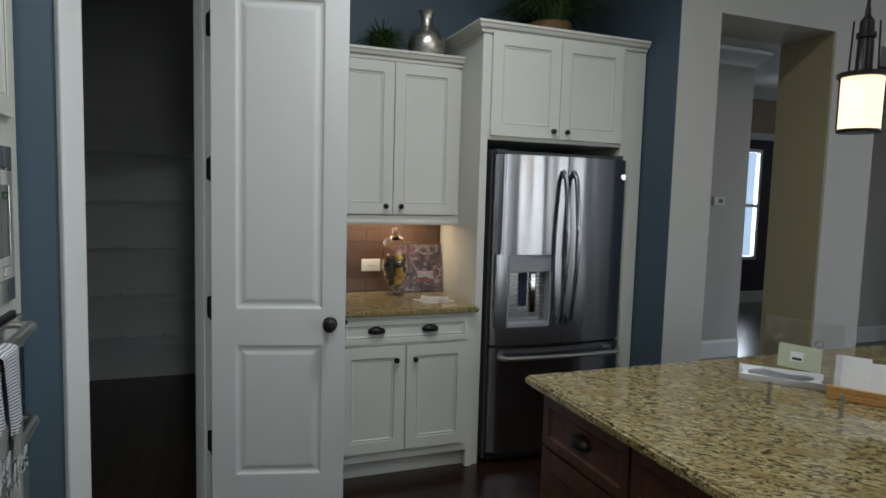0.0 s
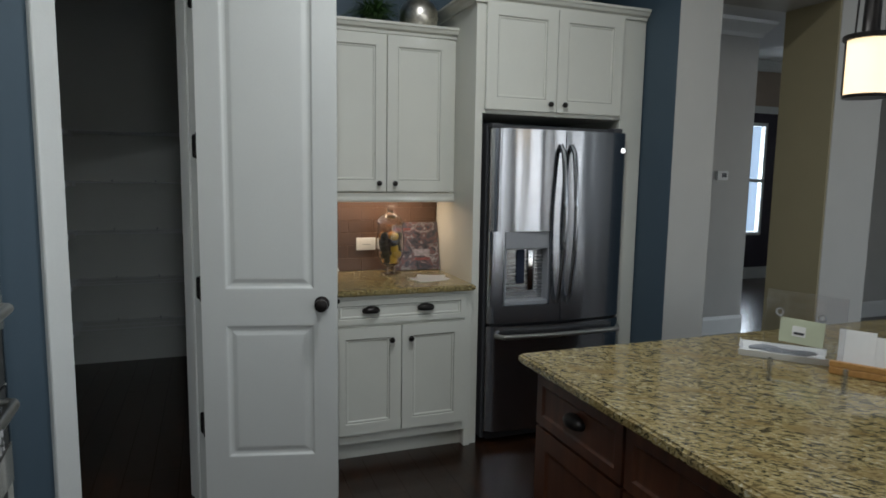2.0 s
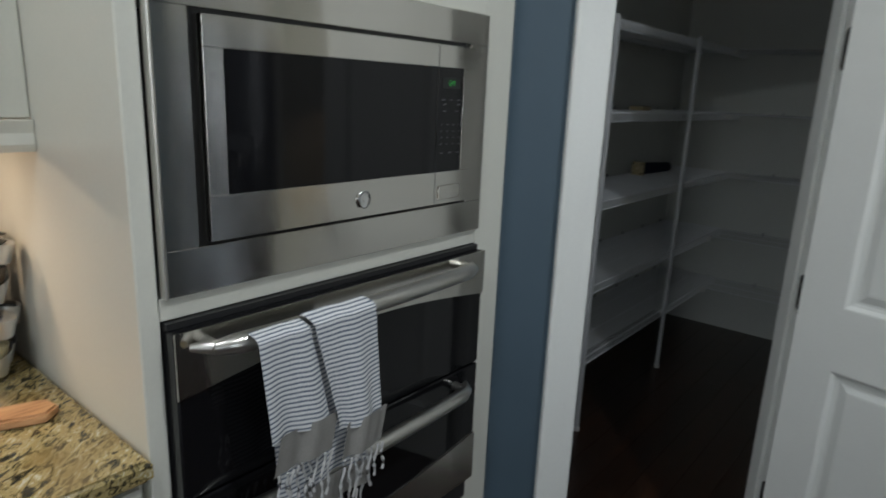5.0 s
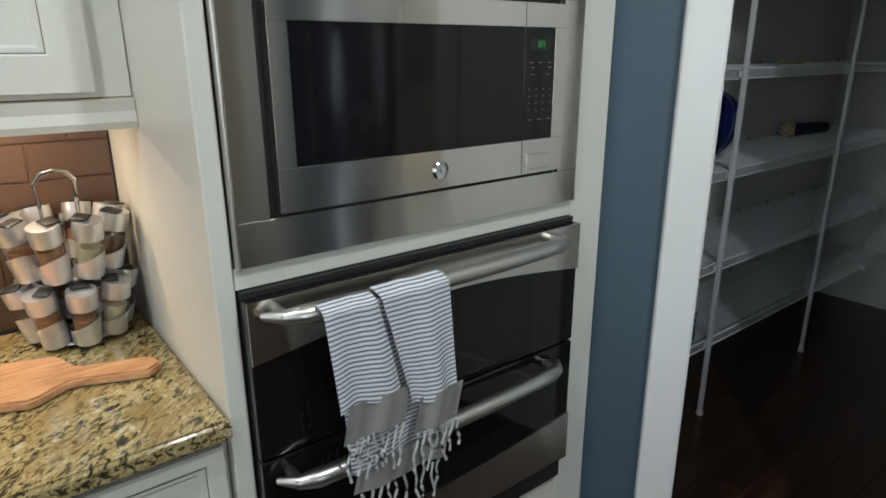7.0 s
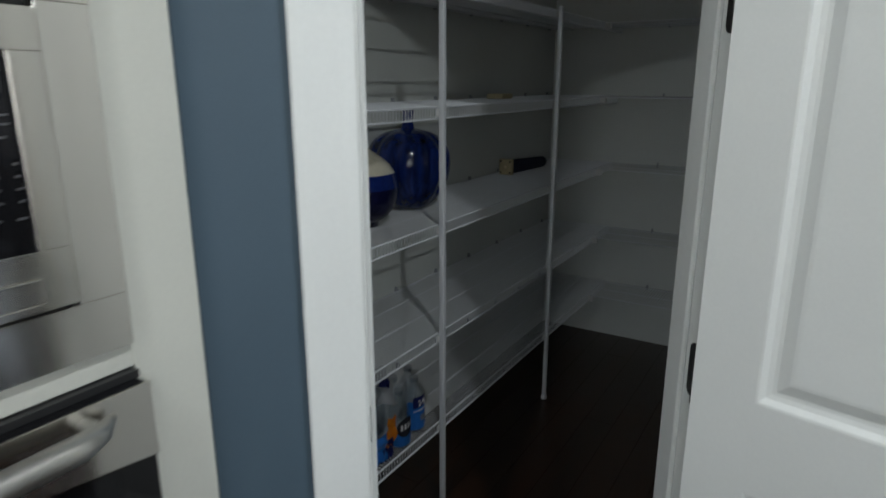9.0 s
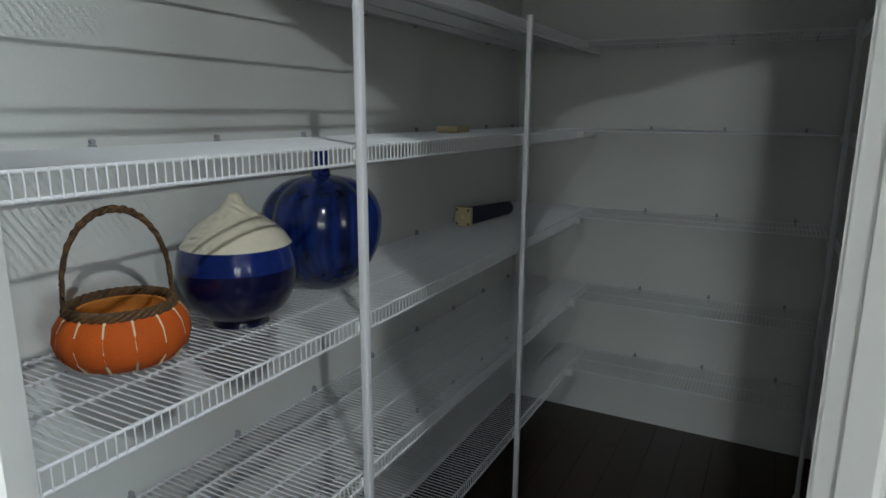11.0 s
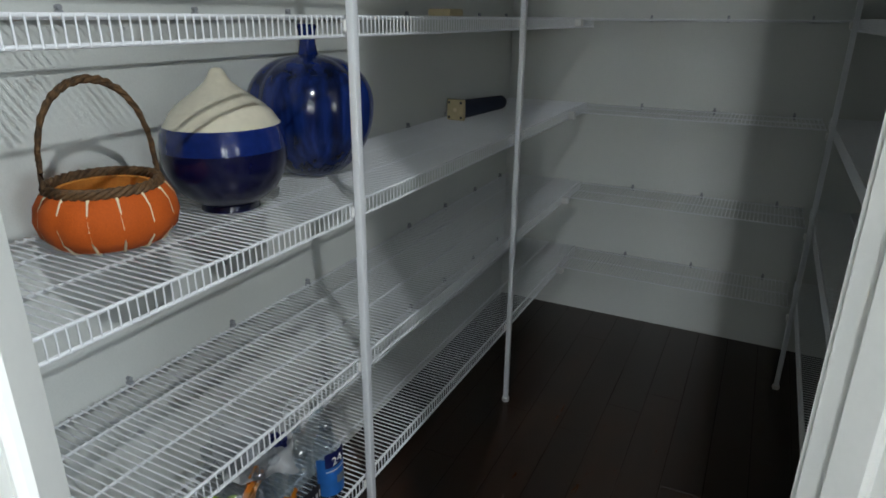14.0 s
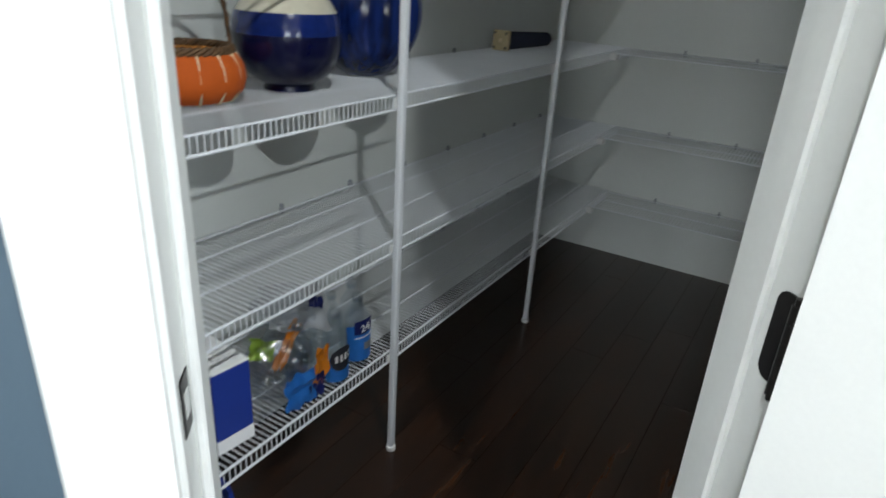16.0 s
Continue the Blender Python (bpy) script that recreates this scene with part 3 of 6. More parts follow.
# baseboards and crown
BASE = [(0, 0), (0.014, 0), (0.014, 0.145), (0.010, 0.160), (0.005, 0.172), (0, 0.175)]
for tag, a, b, o in (("thermostat", (2.615, 4.45, 0), (4.914, 4.45, 0), (0, -1, 0)), ("far_right", (6.05, 4.55, 0), (8.5, 4.55, 0), (0, -1, 0)),
                     ("plum", (5.0, 7.0, 0), (8.5, 7.0, 0), (0, -1, 0)), ("jamb", (3.61, 2.635, 0), (3.61, 3.02, 0), (-1, 0, 0)), ("pier", (3.61, 2.63, 0), (4.03, 2.63, 0), (0, -1, 0))):
    structure("baseboard_" + tag, sweep(BASE, a, b, o), M_TRIM, "white painted wooden baseboard")
CROWN = [(0, 0), (0.015, 0.0), (0.03, 0.03), (0.07, 0.08), (0.10, 0.11), (0.11, 0.14), (0, 0.14)]
structure("trim_crown_hall", sweep(CROWN, (2.615, 4.45, 2.80), (4.90, 4.45, 2.80), (0, -1, 0), 0.0, 1.0), M_TRIM, "white painted crown moulding")
structure("trim_crown_hall_end", sweep(CROWN, (4.90, 4.45, 2.80), (4.90, 4.57, 2.80), (1, 0, 0), -1.0), M_TRIM, "white painted crown moulding")
structure("trim_crown_plum", sweep(CROWN, (2.5, 7.0, CEIL - 0.14), (8.5, 7.0, CEIL - 0.14), (0, -1, 0)), M_TRIM, "white painted crown moulding")

# pantry doorway: lining, stops and casing
DM = Matrix.Translation((HX, HY, 0)) @ pose(0, 0, 0, 0, 0, 41)   # local x along the wall, local y inwards
lining = thing("door_frame", dg(-DW / 2, 0.05) + (0,), "white painted door frame of the pantry", "door frame", "", "structure")
for x0, x1 in ((-DW - 0.02, -DW), (0.0, 0.02)):
    part("jamb", box((x0, -0.002, 0), (x1, T + 0.002, DH), 0.001, DM), M_TRIM, lining)
part("head_jamb", box((-DW - 0.02, -0.002, DH), (0.02, T + 0.002, DH + 0.02), 0.001, DM), M_TRIM, lining)
for x0, x1 in ((-DW, -DW + 0.011), (-0.011, 0.0)):
    part("door_stop", box((x0, 0.040, 0), (x1, 0.076, DH), 0.003, DM), M_TRIM, lining)
CAS = [(0.0, 0.011), (0.012, 0.013), (0.022, 0.016), (0.060, 0.018), (0.070, 0.022), (0.084, 0.022), (0.088, 0.018)]


def casing(x_in, sgn, y_face, y_sgn):
    bm = bmesh.new()
    pr = [(0, 0)] + CAS + [(0.088, 0)]
    lo = [bm.verts.new(DM @ Vector((x_in + sgn * u, y_face + y_sgn * w, 0))) for u, w in pr]
    hi = [bm.verts.new(DM @ Vector((x_in + sgn * u, y_face + y_sgn * w, DH + 0.006))) for u, w in pr]
    n = len(pr)
    bm.faces.new(lo)
    bm.faces.new(hi)
    for i in range(n):
        bm.faces.new((lo[i], lo[(i + 1) % n], hi[(i + 1) % n], hi[i]))
    bmesh.ops.recalc_face_normals(bm, faces=bm.faces)
    return bm


for yf, ys in ((0.0, -1), (T, 1)):
    part("casing", casing(-DW - 0.006, -1, yf, ys), M_TRIM, lining)
    part("casing", casing(0.006, 1, yf, ys), M_TRIM, lining)
    part("head_casing", box((-DW - 0.094, min(yf, yf + ys * 0.02), DH + 0.006), (0.094, max(yf, yf + ys * 0.02), DH + 0.094), 0.003, DM), M_TRIM, lining)
sp = part("strike_plate", box((-DW - 0.001, 0.008, 0.905), (-DW + 0.0015, 0.036, 0.965), 0.0006, DM), M_BRONZE, lining, "dark bronze strike plate")
part("strike_hole", box((-DW + 0.0012, 0.016, 0.922), (-DW + 0.0022, 0.029, 0.948), 0, DM), M_TRIM, sp, "", False)

# pantry door, swung wide open
UM = Matrix.Translation((HX + 0.006, HY - 0.012, 0.012)) @ pose(0, 0, 0, 0, 0, -14)  # local x along the leaf, local -y the seen face
door = thing("pantry_door", (HX, HY - 0.01, 0.012), "white two-panel pantry door standing wide open", "door", "", "")
LW, LH, LT = 0.580, 2.43, 0.035
bm = bmesh.new()
# stiles and rails
for lo, hi in (((0, -LT, 0), (0.100, 0, LH)), ((LW - 0.100, -LT, 0), (LW, 0, LH)), ((0.100, -LT, 0), (LW - 0.100, 0, 0.215)),
               ((0.100, -LT, 0.815), (LW - 0.100, 0, 0.975)), ((0.100, -LT, LH - 0.11), (LW - 0.100, 0, LH))):
    add_box(bm, lo, hi, 0.0, UM)
part("leaf_frame", bm, M_DOOR, door, "", False)


def door_panel(z0, z1, parent):
    """A moulded panel: an ogee slope in, a flat, and a raised field."""
    b2 = bmesh.new()
    for side in (-1, 1):
        x0, x1 = 0.100, LW - 0.100
        face = -LT if side < 0 else 0.0
        ring = []
        for ins, dep in ((0, 0.0), (0.004, 0.001), (0.012, 0.008), (0.020, 0.010), (0.026, 0.010), (0.044, 0.0045), (0.050, 0.004)):
            y = face - side * dep
            ring.append([b2.verts.new(UM @ Vector(p)) for p in ((x0 + ins, y, z0 + ins), (x1 - ins, y, z0 + ins), (x1 - ins, y, z1 - ins), (x0 + ins, y, z1 - ins))])
        for a, b in zip(ring, ring[1:]):
            for i in range(4):
                j = (i + 1) % 4
                b2.faces.new((a[i], a[j], b[j], b[i]))
        b2.faces.new(ring[-1])
    bmesh.ops.recalc_face_normals(b2, faces=b2.faces)
    part("panel", b2, M_DOOR, parent, "", False)


door_panel(0.215, 0.815, door)
door_panel(0.975, LH - 0.11, door)
for side in (-1, 1):
    y = -LT if side < 0 else 0.0
    b2 = bmesh.new()
    add_lathe(b2, [(0.033, 0), (0.033, 0.004), (0.026, 0.009), (0.013, 0.012), (0.012, 0.030), (0.024, 0.038), (0.029, 0.050), (0.027, 0.060), (0.016, 0.067), (0.004, 0.068)], seg=28)
    bmesh.ops.transform(b2, matrix=UM @ Matrix.Translation((LW - 0.067, y, 0.910)) @ pose(0, 0, 0, 90 if side < 0 else -90), verts=b2.verts)
    part("door_knob", b2, M_BRONZE, door, "round dark bronze door knob")
part("latch_plate", box((LW - 0.0005, -LT + 0.006, 0.885), (LW + 0.0015, -0.006, 0.945), 0.0006, UM), M_BRONZE, door, "dark bronze latch plate")
part("latch_bolt", box((LW + 0.0015, -LT + 0.012, 0.905), (LW + 0.010, -0.012, 0.925), 0.003, UM), M_BRONZE, door)
for hz in (0.370, 0.985, 1.598, 2.215):
    b2 = bmesh.new()
    for k in range(5):
        add_cyl(b2, (HX - 0.002, HY - 0.016, hz - 0.05 + 0.0202 * k), (HX - 0.002, HY - 0.016, hz - 0.031 + 0.0202 * k), 0.0065, seg=12)
    add_cyl(b2, (HX - 0.002, HY - 0.016, hz - 0.056), (HX - 0.002, HY - 0.016, hz + 0.057), 0.0045, seg=12)
    h = part("hinge", b2, M_BRONZE, door, "dark bronze door hinge")
    b3 = bmesh.new()
    for mm, y0, y1, dz in ((DM, 0.0, 0.030, 0.0), (UM, -LT + 0.006, 0.0, -0.012)):
        rim = []
        sg = 1 if mm is DM else -1
        y_far, y_near = (y1, y0) if sg > 0 else (y0, y1)
        for cz, a0 in ((hz + dz - 0.05 + 0.014, -90), (hz + dz + 0.05 - 0.014, 0)):
            for k in range(7):
                a = radians(a0 + 15 * k)
                rim.append((y_far - sg * 0.014 + sg * 0.014 * math.cos(a), cz + 0.014 * math.sin(a)))
        rim = [(y_near, hz + dz - 0.05)] + rim + [(y_near, hz + dz + 0.05)]
        fa = [b3.verts.new(mm @ Vector((-0.0020, y, z))) for y, z in rim]
        fb = [b3.verts.new(mm @ Vector((0.0006, y, z))) for y, z in rim]
        b3.faces.new(fa)
        b3.faces.new(fb[::-1])
        for k in range(len(rim)):
            j = (k + 1) % len(rim)
            b3.faces.new((fa[k], fb[k], fb[j], fa[j]))
    bmesh.ops.recalc_face_normals(b3, faces=b3.faces)
    part("hinge_leaf", b3, M_BRONZE, h, "", False)
tagged(door, kind="")


# ---- the nook: base unit, worktop, wall unit, refrigerator housing ----
GR = "cream kitchen cabinets"
base = thing("base_cabinet", (0.97, 3.1, 0), "cream painted base cabinet with glazed panel doors and a drawer", "cabinet", GR)
part("body", box((0.582, 2.88, 0.10), (1.363, 3.478, 0.878), 0.001), M_WHITE, base, "", False)
part("toe_kick", box((0.582, 2.935, 0.0), (1.363, 2.955, 0.10)), M_WHITE, base, "", False)
part("toe_foot", box((1.325, 2.88, 0.0), (1.3635, 2.934, 0.10), 0.004), M_WHITE, base, "", False)
shaker("drawer_front", pose(0.607, 2.86, 0.735), 0.710, 0.123, base, 0.026)
shaker("cabinet_door", pose(0.607, 2.86, 0.155), 0.351, 0.562, base)
shaker("cabinet_door", pose(0.964, 2.86, 0.155), 0.351, 0.562, base)
for kx in (0.798, 1.091):
    cup_pull(pose(kx, 2.858, 0.803), base)
for kx in (0.905, 1.008):
    knob(pose(kx, 2.86, 0.646), base)


def counter(name, pts, label, z=0.914, th=0.032):
    bm = slab(pts, z - th, z)
    bmesh.ops.bevel(bm, geom=[e for e in bm.edges if abs(e.verts[0].co.z - e.verts[1].co.z) < 1e-4], offset=0.007, segments=3, affect="EDGES")
    return tagged(part(name, bm, M_GRANITE), label, "worktop")


counter("worktop", [(0.5825, 2.835), (1.3625, 2.835), (1.3625, 3.468), (0.5825, 3.468)], "polished gold and brown granite worktop")
wall_cab = thing("wall_cabinet", (0.97, 3.33, 1.34), "cream painted wall cabinet with two glazed panel doors", "cabinet", GR)
part("body", box((0.582, 3.185, 1.392), (1.363, 3.478, 2.245), 0.001), M_WHITE, wall_cab, "", False)
part("light_rail", sweep([(0, 0), (0.010, 0), (0.014, 0.012), (0.010, 0.03), (0.014, 0.05), (0, 0.052)], (0.582, 3.185, 1.338), (1.363, 3.185, 1.338), (0, -1, 0)), M_WHITE, wall_cab, "", False)
shaker("cabinet_door", pose(0.590, 3.165, 1.398), 0.366, 0.835, wall_cab)
shaker("cabinet_door", pose(0.962, 3.165, 1.398), 0.366, 0.835, wall_cab)
for kx in (0.914, 1.003):
    knob(pose(kx, 3.165, 1.441), wall_cab)
CRN = [(0, 0), (0.012, 0), (0.015, 0.015), (0.030, 0.024), (0.038, 0.040), (0.045, 0.045), (0.045, 0.058), (0, 0.058)]
part("crown", sweep(CRN, (0.582, 3.185, 2.240), (1.364, 3.185, 2.240), (0, -1, 0)), M_WHITE, wall_cab, "", False)
part("top_board", box((0.582, 3.185, 2.2455), (1.363, 3.478, 2.275)), M_WHITE, wall_cab, "", False)

hous = thing("refrigerator_cabinet", (1.88, 3.2, 0), "cream painted tall cabinet built round the refrigerator", "cabinet", GR)
part("side_panel", box((1.365, 2.90, 0), (1.408, 3.478, 2.40), 0.002), M_WHITE, hous, "", False)
part("side_panel", box((2.270, 2.90, 0), (2.422, 3.478, 2.40), 0.002), M_WHITE, hous, "", False)
part("body", box((1.4085, 2.903, 1.82), (2.2695, 3.478, 2.40), 0.001), M_WHITE, hous, "", False)
shaker("cabinet_door", pose(1.418, 2.882, 1.842), 0.420, 0.545, hous, 0.062)
shaker("cabinet_door", pose(1.843, 2.882, 1.842), 0.420, 0.545, hous, 0.062)
for kx in (1.796, 1.884):
    knob(pose(kx, 2.882, 1.882), hous)
part("crown", sweep(CRN, (1.365, 2.90, 2.382), (2.418, 2.90, 2.382), (0, -1, 0), -1.0), M_WHITE, hous, "", False)
part("crown_return", sweep(CRN, (1.365, 2.90, 2.382), (1.365, 3.478, 2.382), (-1, 0, 0), -1.0), M_WHITE, hous, "", False)
part("top_board", box((1.365, 2.90, 2.4005), (2.422, 3.478, 2.438)), M_WHITE, hous, "", False)


# refrigerator
fr = thing("refrigerator", (1.85, 3.15, 0), "stainless steel french door refrigerator with a water dispenser", "refrigerator")
FX0, FX1, FY = 1.446, 2.296, 2.850
part("case", box((1.438, 2.905, 0.02), (2.262, 3.46, 1.765), 0.004), M_DKGREY, fr, "dark grey case")


def bowed(x0, x1, z0, z1, bow, round_l, round_r, n=14, hole=None):
    """A door with a face that bows out across the whole width of the appliance."""
    bm = bmesh.new()
    mid = (FX0 + FX1) / 2
    half = (FX1 - FX0) / 2
    cols = []
    for i in range(n + 1):
        x = x0 + (x1 - x0) * i / n
        y = FY - bow * (1 - ((x - mid) / half) ** 2)
        d = min(x - x0 if round_l else 9, x1 - x if round_r else 9)
        if d < 0.02:
            y += 0.02 - math.sqrt(max(0, 0.02 ** 2 - (0.02 - d) ** 2))
        cols.append((x, y))
    f0 = [bm.verts.new((x, y, z0)) for x, y in cols]
    f1 = [bm.verts.new((x, y, z1)) for x, y in cols]
    b0 = [bm.verts.new((x, 2.895, z0)) for x, y in cols]
    b1 = [bm.verts.new((x, 2.895, z1)) for x, y in cols]
    for i in range(n):
        bm.faces.new((f0[i], f0[i + 1], f1[i + 1], f1[i]))
        bm.faces.new((b0[i + 1], b0[i], b1[i], b1[i + 1]))
        bm.faces.new((f1[i], f1[i + 1], b1[i + 1], b1[i]))
        bm.faces.new((f0[i + 1], f0[i], b0[i], b0[i + 1]))
    bm.faces.new((f0[0], f1[0], b1[0], b0[0]))
    bm.faces.new((f0[n], b0[n], b1[n], f1[n]))
    bmesh.ops.recalc_face_normals(bm, faces=bm.faces)
    return bm


fmid = 1.872
DX0, DX1, DZ0, DZ1 = 1.528, 1.800, 0.785, 1.195
fdoor_l = part("refrigerator_door", bowed(FX0, fmid - 0.003, DZ1, 1.742, 0.035, True, False), M_FRIDGE, fr)
part("door_lower", bowed(FX0, fmid - 0.003, 0.690, DZ0, 0.035, True, False), M_FRIDGE, fdoor_l)
part("door_side", bowed(FX0, DX0, DZ0, DZ1, 0.035, True, False, 8), M_FRIDGE, fdoor_l)
part("door_side", bowed(DX1, fmid - 0.003, DZ0, DZ1, 0.035, False, False, 6), M_FRIDGE, fdoor_l)
fdoor_r = part("refrigerator_door", bowed(fmid + 0.003, FX1, 0.690, 1.742, 0.035, False, True), M_FRIDGE, fr)
fdraw = part("freezer_drawer", bowed(FX0, FX1, 0.075, 0.672, 0.035, True, True, 22), M_FRIDGE, fr)
part("base_grille", box((1.46, 2.88, 0.02), (2.26, 2.904, 0.07), 0.003), M_BLACK, fr)
part("door_gap", box((1.46, 2.87, 0.673), (2.28, 2.904, 0.689)), M_BLACK, fr, "", False)
for hx in (1.475, 2.230):
    part("hinge_cover", box((hx - 0.03, 2.85, 1.743), (hx + 0.03, 3.02, 1.768), 0.006, None, 2), M_DKGREY, fr)


def handle_bar(pts, r, parent, material, ends=True):
    return part("handle", tube(pts, r, 12), material, parent, "rounded metal bar handle")


for hx in (1.838, 1.906):
    pts, rr = [], []
    for i in range(21):
        u = i / 20
        z = 0.80 + 0.86 * u
        y = 2.791 - 0.050 * math.sin(math.pi * u) ** 0.8
        if i in (0, 20):
            y = 2.813
        pts.append((hx, y, z))
        rr.append(0.0135)
    handle_bar(pts, rr, fdoor_l if hx < fmid else fdoor_r, M_BAR_DARKREFL)
pts = [(1.478 + 0.786 * i / 24, 2.775 - 0.020 * math.sin(math.pi * i / 24) + (0.045 if i in (0, 24) else 0), 0.628) for i in range(25)]
handle_bar(pts, 0.014, fdraw, M_BAR)
disp = part("dispenser", box((DX0 + 0.002, 2.831, 1.098), (DX1 - 0.002, 2.892, DZ1 - 0.002), 0.004), M_GREYP, fdoor_l, "grey dispenser control panel")
part("recess_back", box((DX0 + 0.004, 2.884, DZ0 + 0.03), (DX1 - 0.004, 2.893, 1.097)), M_STEEL, fdoor_l, "grey dispenser recess", False)
part("drip_tray", box((DX0 + 0.002, 2.827, DZ0 + 0.002), (DX1 - 0.002, 2.893, DZ0 + 0.028), 0.004), M_GREYP, fdoor_l, "grey drip tray")
part("recess_side", box((DX0 + 0.001, 2.833, DZ0 + 0.029), (DX0 + 0.012, 2.893, 1.097), 0.002), M_GREYP, fdoor_l)
part("recess_side", box((DX1 - 0.012, 2.827, DZ0 + 0.029), (DX1 - 0.001, 2.893, 1.097), 0.002), M_GREYP, fdoor_l)
part("paddle", box((1.622, 2.872, 0.90), (1.672, 2.8835, 1.09), 0.006, None, 2), M_TUBE, fdoor_l)
part("paddle", box((1.690, 2.868, 0.86), (1.730, 2.8835, 1.09), 0.006, None, 2), M_CHROME, fdoor_l)
part("badge", cyl((2.262, 2.86, 1.645), (2.262, 2.840, 1.645), 0.016, seg=24), M_CHROME, fdoor_r, "round chrome badge")

# ---- oven tower ----
OX = -0.595
tower = thing("oven_cabinet", (-0.88, 1.70, 0), "cream painted tall cabinet holding a microwave and an oven", "cabinet", GR)
part("side_panel", box((-1.198, 1.266, 0), (OX, 1.297, 2.42), 0.002), M_WHITE, tower, "", False)
part("side_panel", box((-1.198, 2.0525, 0), (OX, 2.160, 2.42), 0.002), M_WHITE, tower, "", False)
part("back", box((-1.198, 1.2975, 0), (-1.18, 2.052, 2.42)), M_WHITE, tower, "", False)
part("rail", box((-1.17, 1.2975, 1.119), (OX, 2.052, 1.153), 0.001), M_WHITE, tower, "", False)
part("upper_box", box((-1.17, 1.2975, 1.624), (OX, 2.052, 2.42), 0.001), M_WHITE, tower, "", False)
part("lower_box", box((-1.17, 1.2975, 0.10), (OX, 2.052, 0.440), 0.001), M_WHITE, tower, "", False)
part("toe_kick", box((-1.17, 1.2975, 0), (OX - 0.07, 2.052, 0.099)), M_WHITE, tower, "", False)
dr = shaker("drawer_front", pose(OX + 0.02, 1.285, 0.130, 0, 0, 90), 0.780, 0.225, tower, 0.05)
for yy in (1.285, 1.679):
    shaker("cabinet_door", pose(OX + 0.02, yy, 1.712, 0, 0, 90), 0.386, 0.66, tower)
for yy in (1.63, 1.72):
    knob(pose(OX + 0.02, yy, 1.76, 0, 0, 90), tower)
part("crown", sweep(CRN, (OX, 1.262, 2.405), (OX, 2.10, 2.405), (1, 0, 0)), M_WHITE, tower, "", False)

mw = thing("microwave", (-0.8, 1.68, 1.155), "built-in stainless steel microwave with a dark glass window", "microwave")


def on_oven(y0, y1, z0, z1, x0, x1, bev=0.0, seg=1):
    return box((OX + x0, y0, z0), (OX + x1, y1, z1), bev, None, seg)


bm = bmesh.new()
add_box(bm, (OX + 0.001, 1.3045, 1.155), (OX + 0.012, 2.049, 1.224), 0.0008)
add_box(bm, (OX + 0.001, 1.3045, 1.559), (OX + 0.012, 2.049, 1.622), 0.0008)
add_box(bm, (OX + 0.001, 1.3045, 1.224), (OX + 0.012, 1.358, 1.559), 0.0008)
add_box(bm, (OX + 0.001, 1.990, 1.224), (OX + 0.012, 2.049, 1.559), 0.0008)
part("trim_kit", bm, M_STEELY, mw, "", False)
part("trim_edge", box((OX + 0.001, 1.2985, 1.155), (OX + 0.020, 1.304, 1.622), 0.002), M_BAR, mw)
part("cavity", box((OX - 0.40, 1.360, 1.222), (OX + 0.001, 1.988, 1.562)), M_BLACK, mw, "", False)
bm = bmesh.new()
WY0, WY1, WZa, WZb = 1.400, 1.868, 1.300, 1.507
for y0, y1, z0, z1 in ((1.369, 1.982, 1.233, WZa), (1.369, 1.982, WZb, 1.550), (1.369, WY0, WZa, WZb), (1.9485, 1.982, WZa, WZb)):
    add_box(bm, (OX + 0.003, y0, z0), (OX + 0.028, y1, z1), 0.0006)
mdoor = part("microwave_door", bm, M_STEELY, mw, "", False)
part("window", on_oven(WY0, WY1, WZa, WZb, 0.005, 0.0265, 0.001), M_BLACKG, mdoor, "dark glass window")
cp = part("control_panel", on_oven(1.8685, 1.948, WZa, WZb, 0.005, 0.0268, 0.0004), M_BLACKG, mw, "black glass control panel")
part("display", on_oven(1.881, 1.938, 1.466, 1.488, 0.0269, 0.0274), M_BLACK, cp, "", False)
def seven(y, segs):
    """A lit digit from the strokes top, mid, low, upper left, lower left, upper right, lower right."""
    w, h, t = 0.0040, 0.0042, 0.0010
    z = 1.4725
    box_of = {"t": (0, w, 2 * h, 2 * h + t), "m": (0, w, h, h + t), "b": (0, w, 0, t), "l": (0, t, h, 2 * h), "k": (0, t, 0, h), "r": (w - t, w, h, 2 * h), "q": (w - t, w, 0, h)}
    bm = bmesh.new()
    for c in segs:
        a0, a1, c0, c1 = box_of[c]
        add_box(bm, (OX + 0.0275, y + a0, z + c0), (OX + 0.0278, y + a1, z + c1))
    part("clock_digit", bm, M_GREEN_LED, cp, "lit green clock digit", False)


for dy, sg in ((1.9020, "tmbrq"), (1.9085, "tmbrk"), (1.9150, "trq")):
    seven(dy, sg)
for z, ys in ((1.443, (0, 2, 4)), (1.434, (0.4, 4)), (1.421, (0.4, 3.6)), (1.394, (0, 1.5, 3, 4.6)), (1.381, (0, 1.5, 3, 4.6)), (1.368, (0, 1.5, 3, 4.6)), (1.355, (0, 1.5, 3, 4.6)), (1.337, (0, 2.2, 4.2))):
    for q in ys:
        part("key_mark", on_oven(1.881 + 0.0125 * q, 1.881 + 0.0125 * q + (0.0095 if z > 1.41 or z < 1.34 else 0.0042), z, z + 0.0024, 0.0269, 0.0273), M_KEY, cp, "", False)
for z0, z1 in ((1.234, 1.2995), (1.5075, 1.549)):
    part("panel_seam", on_oven(1.8674, 1.8686, z0, z1, 0.0279, 0.0283), M_BLACK, mdoor, "", False)
part("open_button", on_oven(1.878, 1.946, 1.242, 1.272, 0.0282, 0.0305, 0.002), M_STEELY, mdoor)
b2 = bmesh.new()
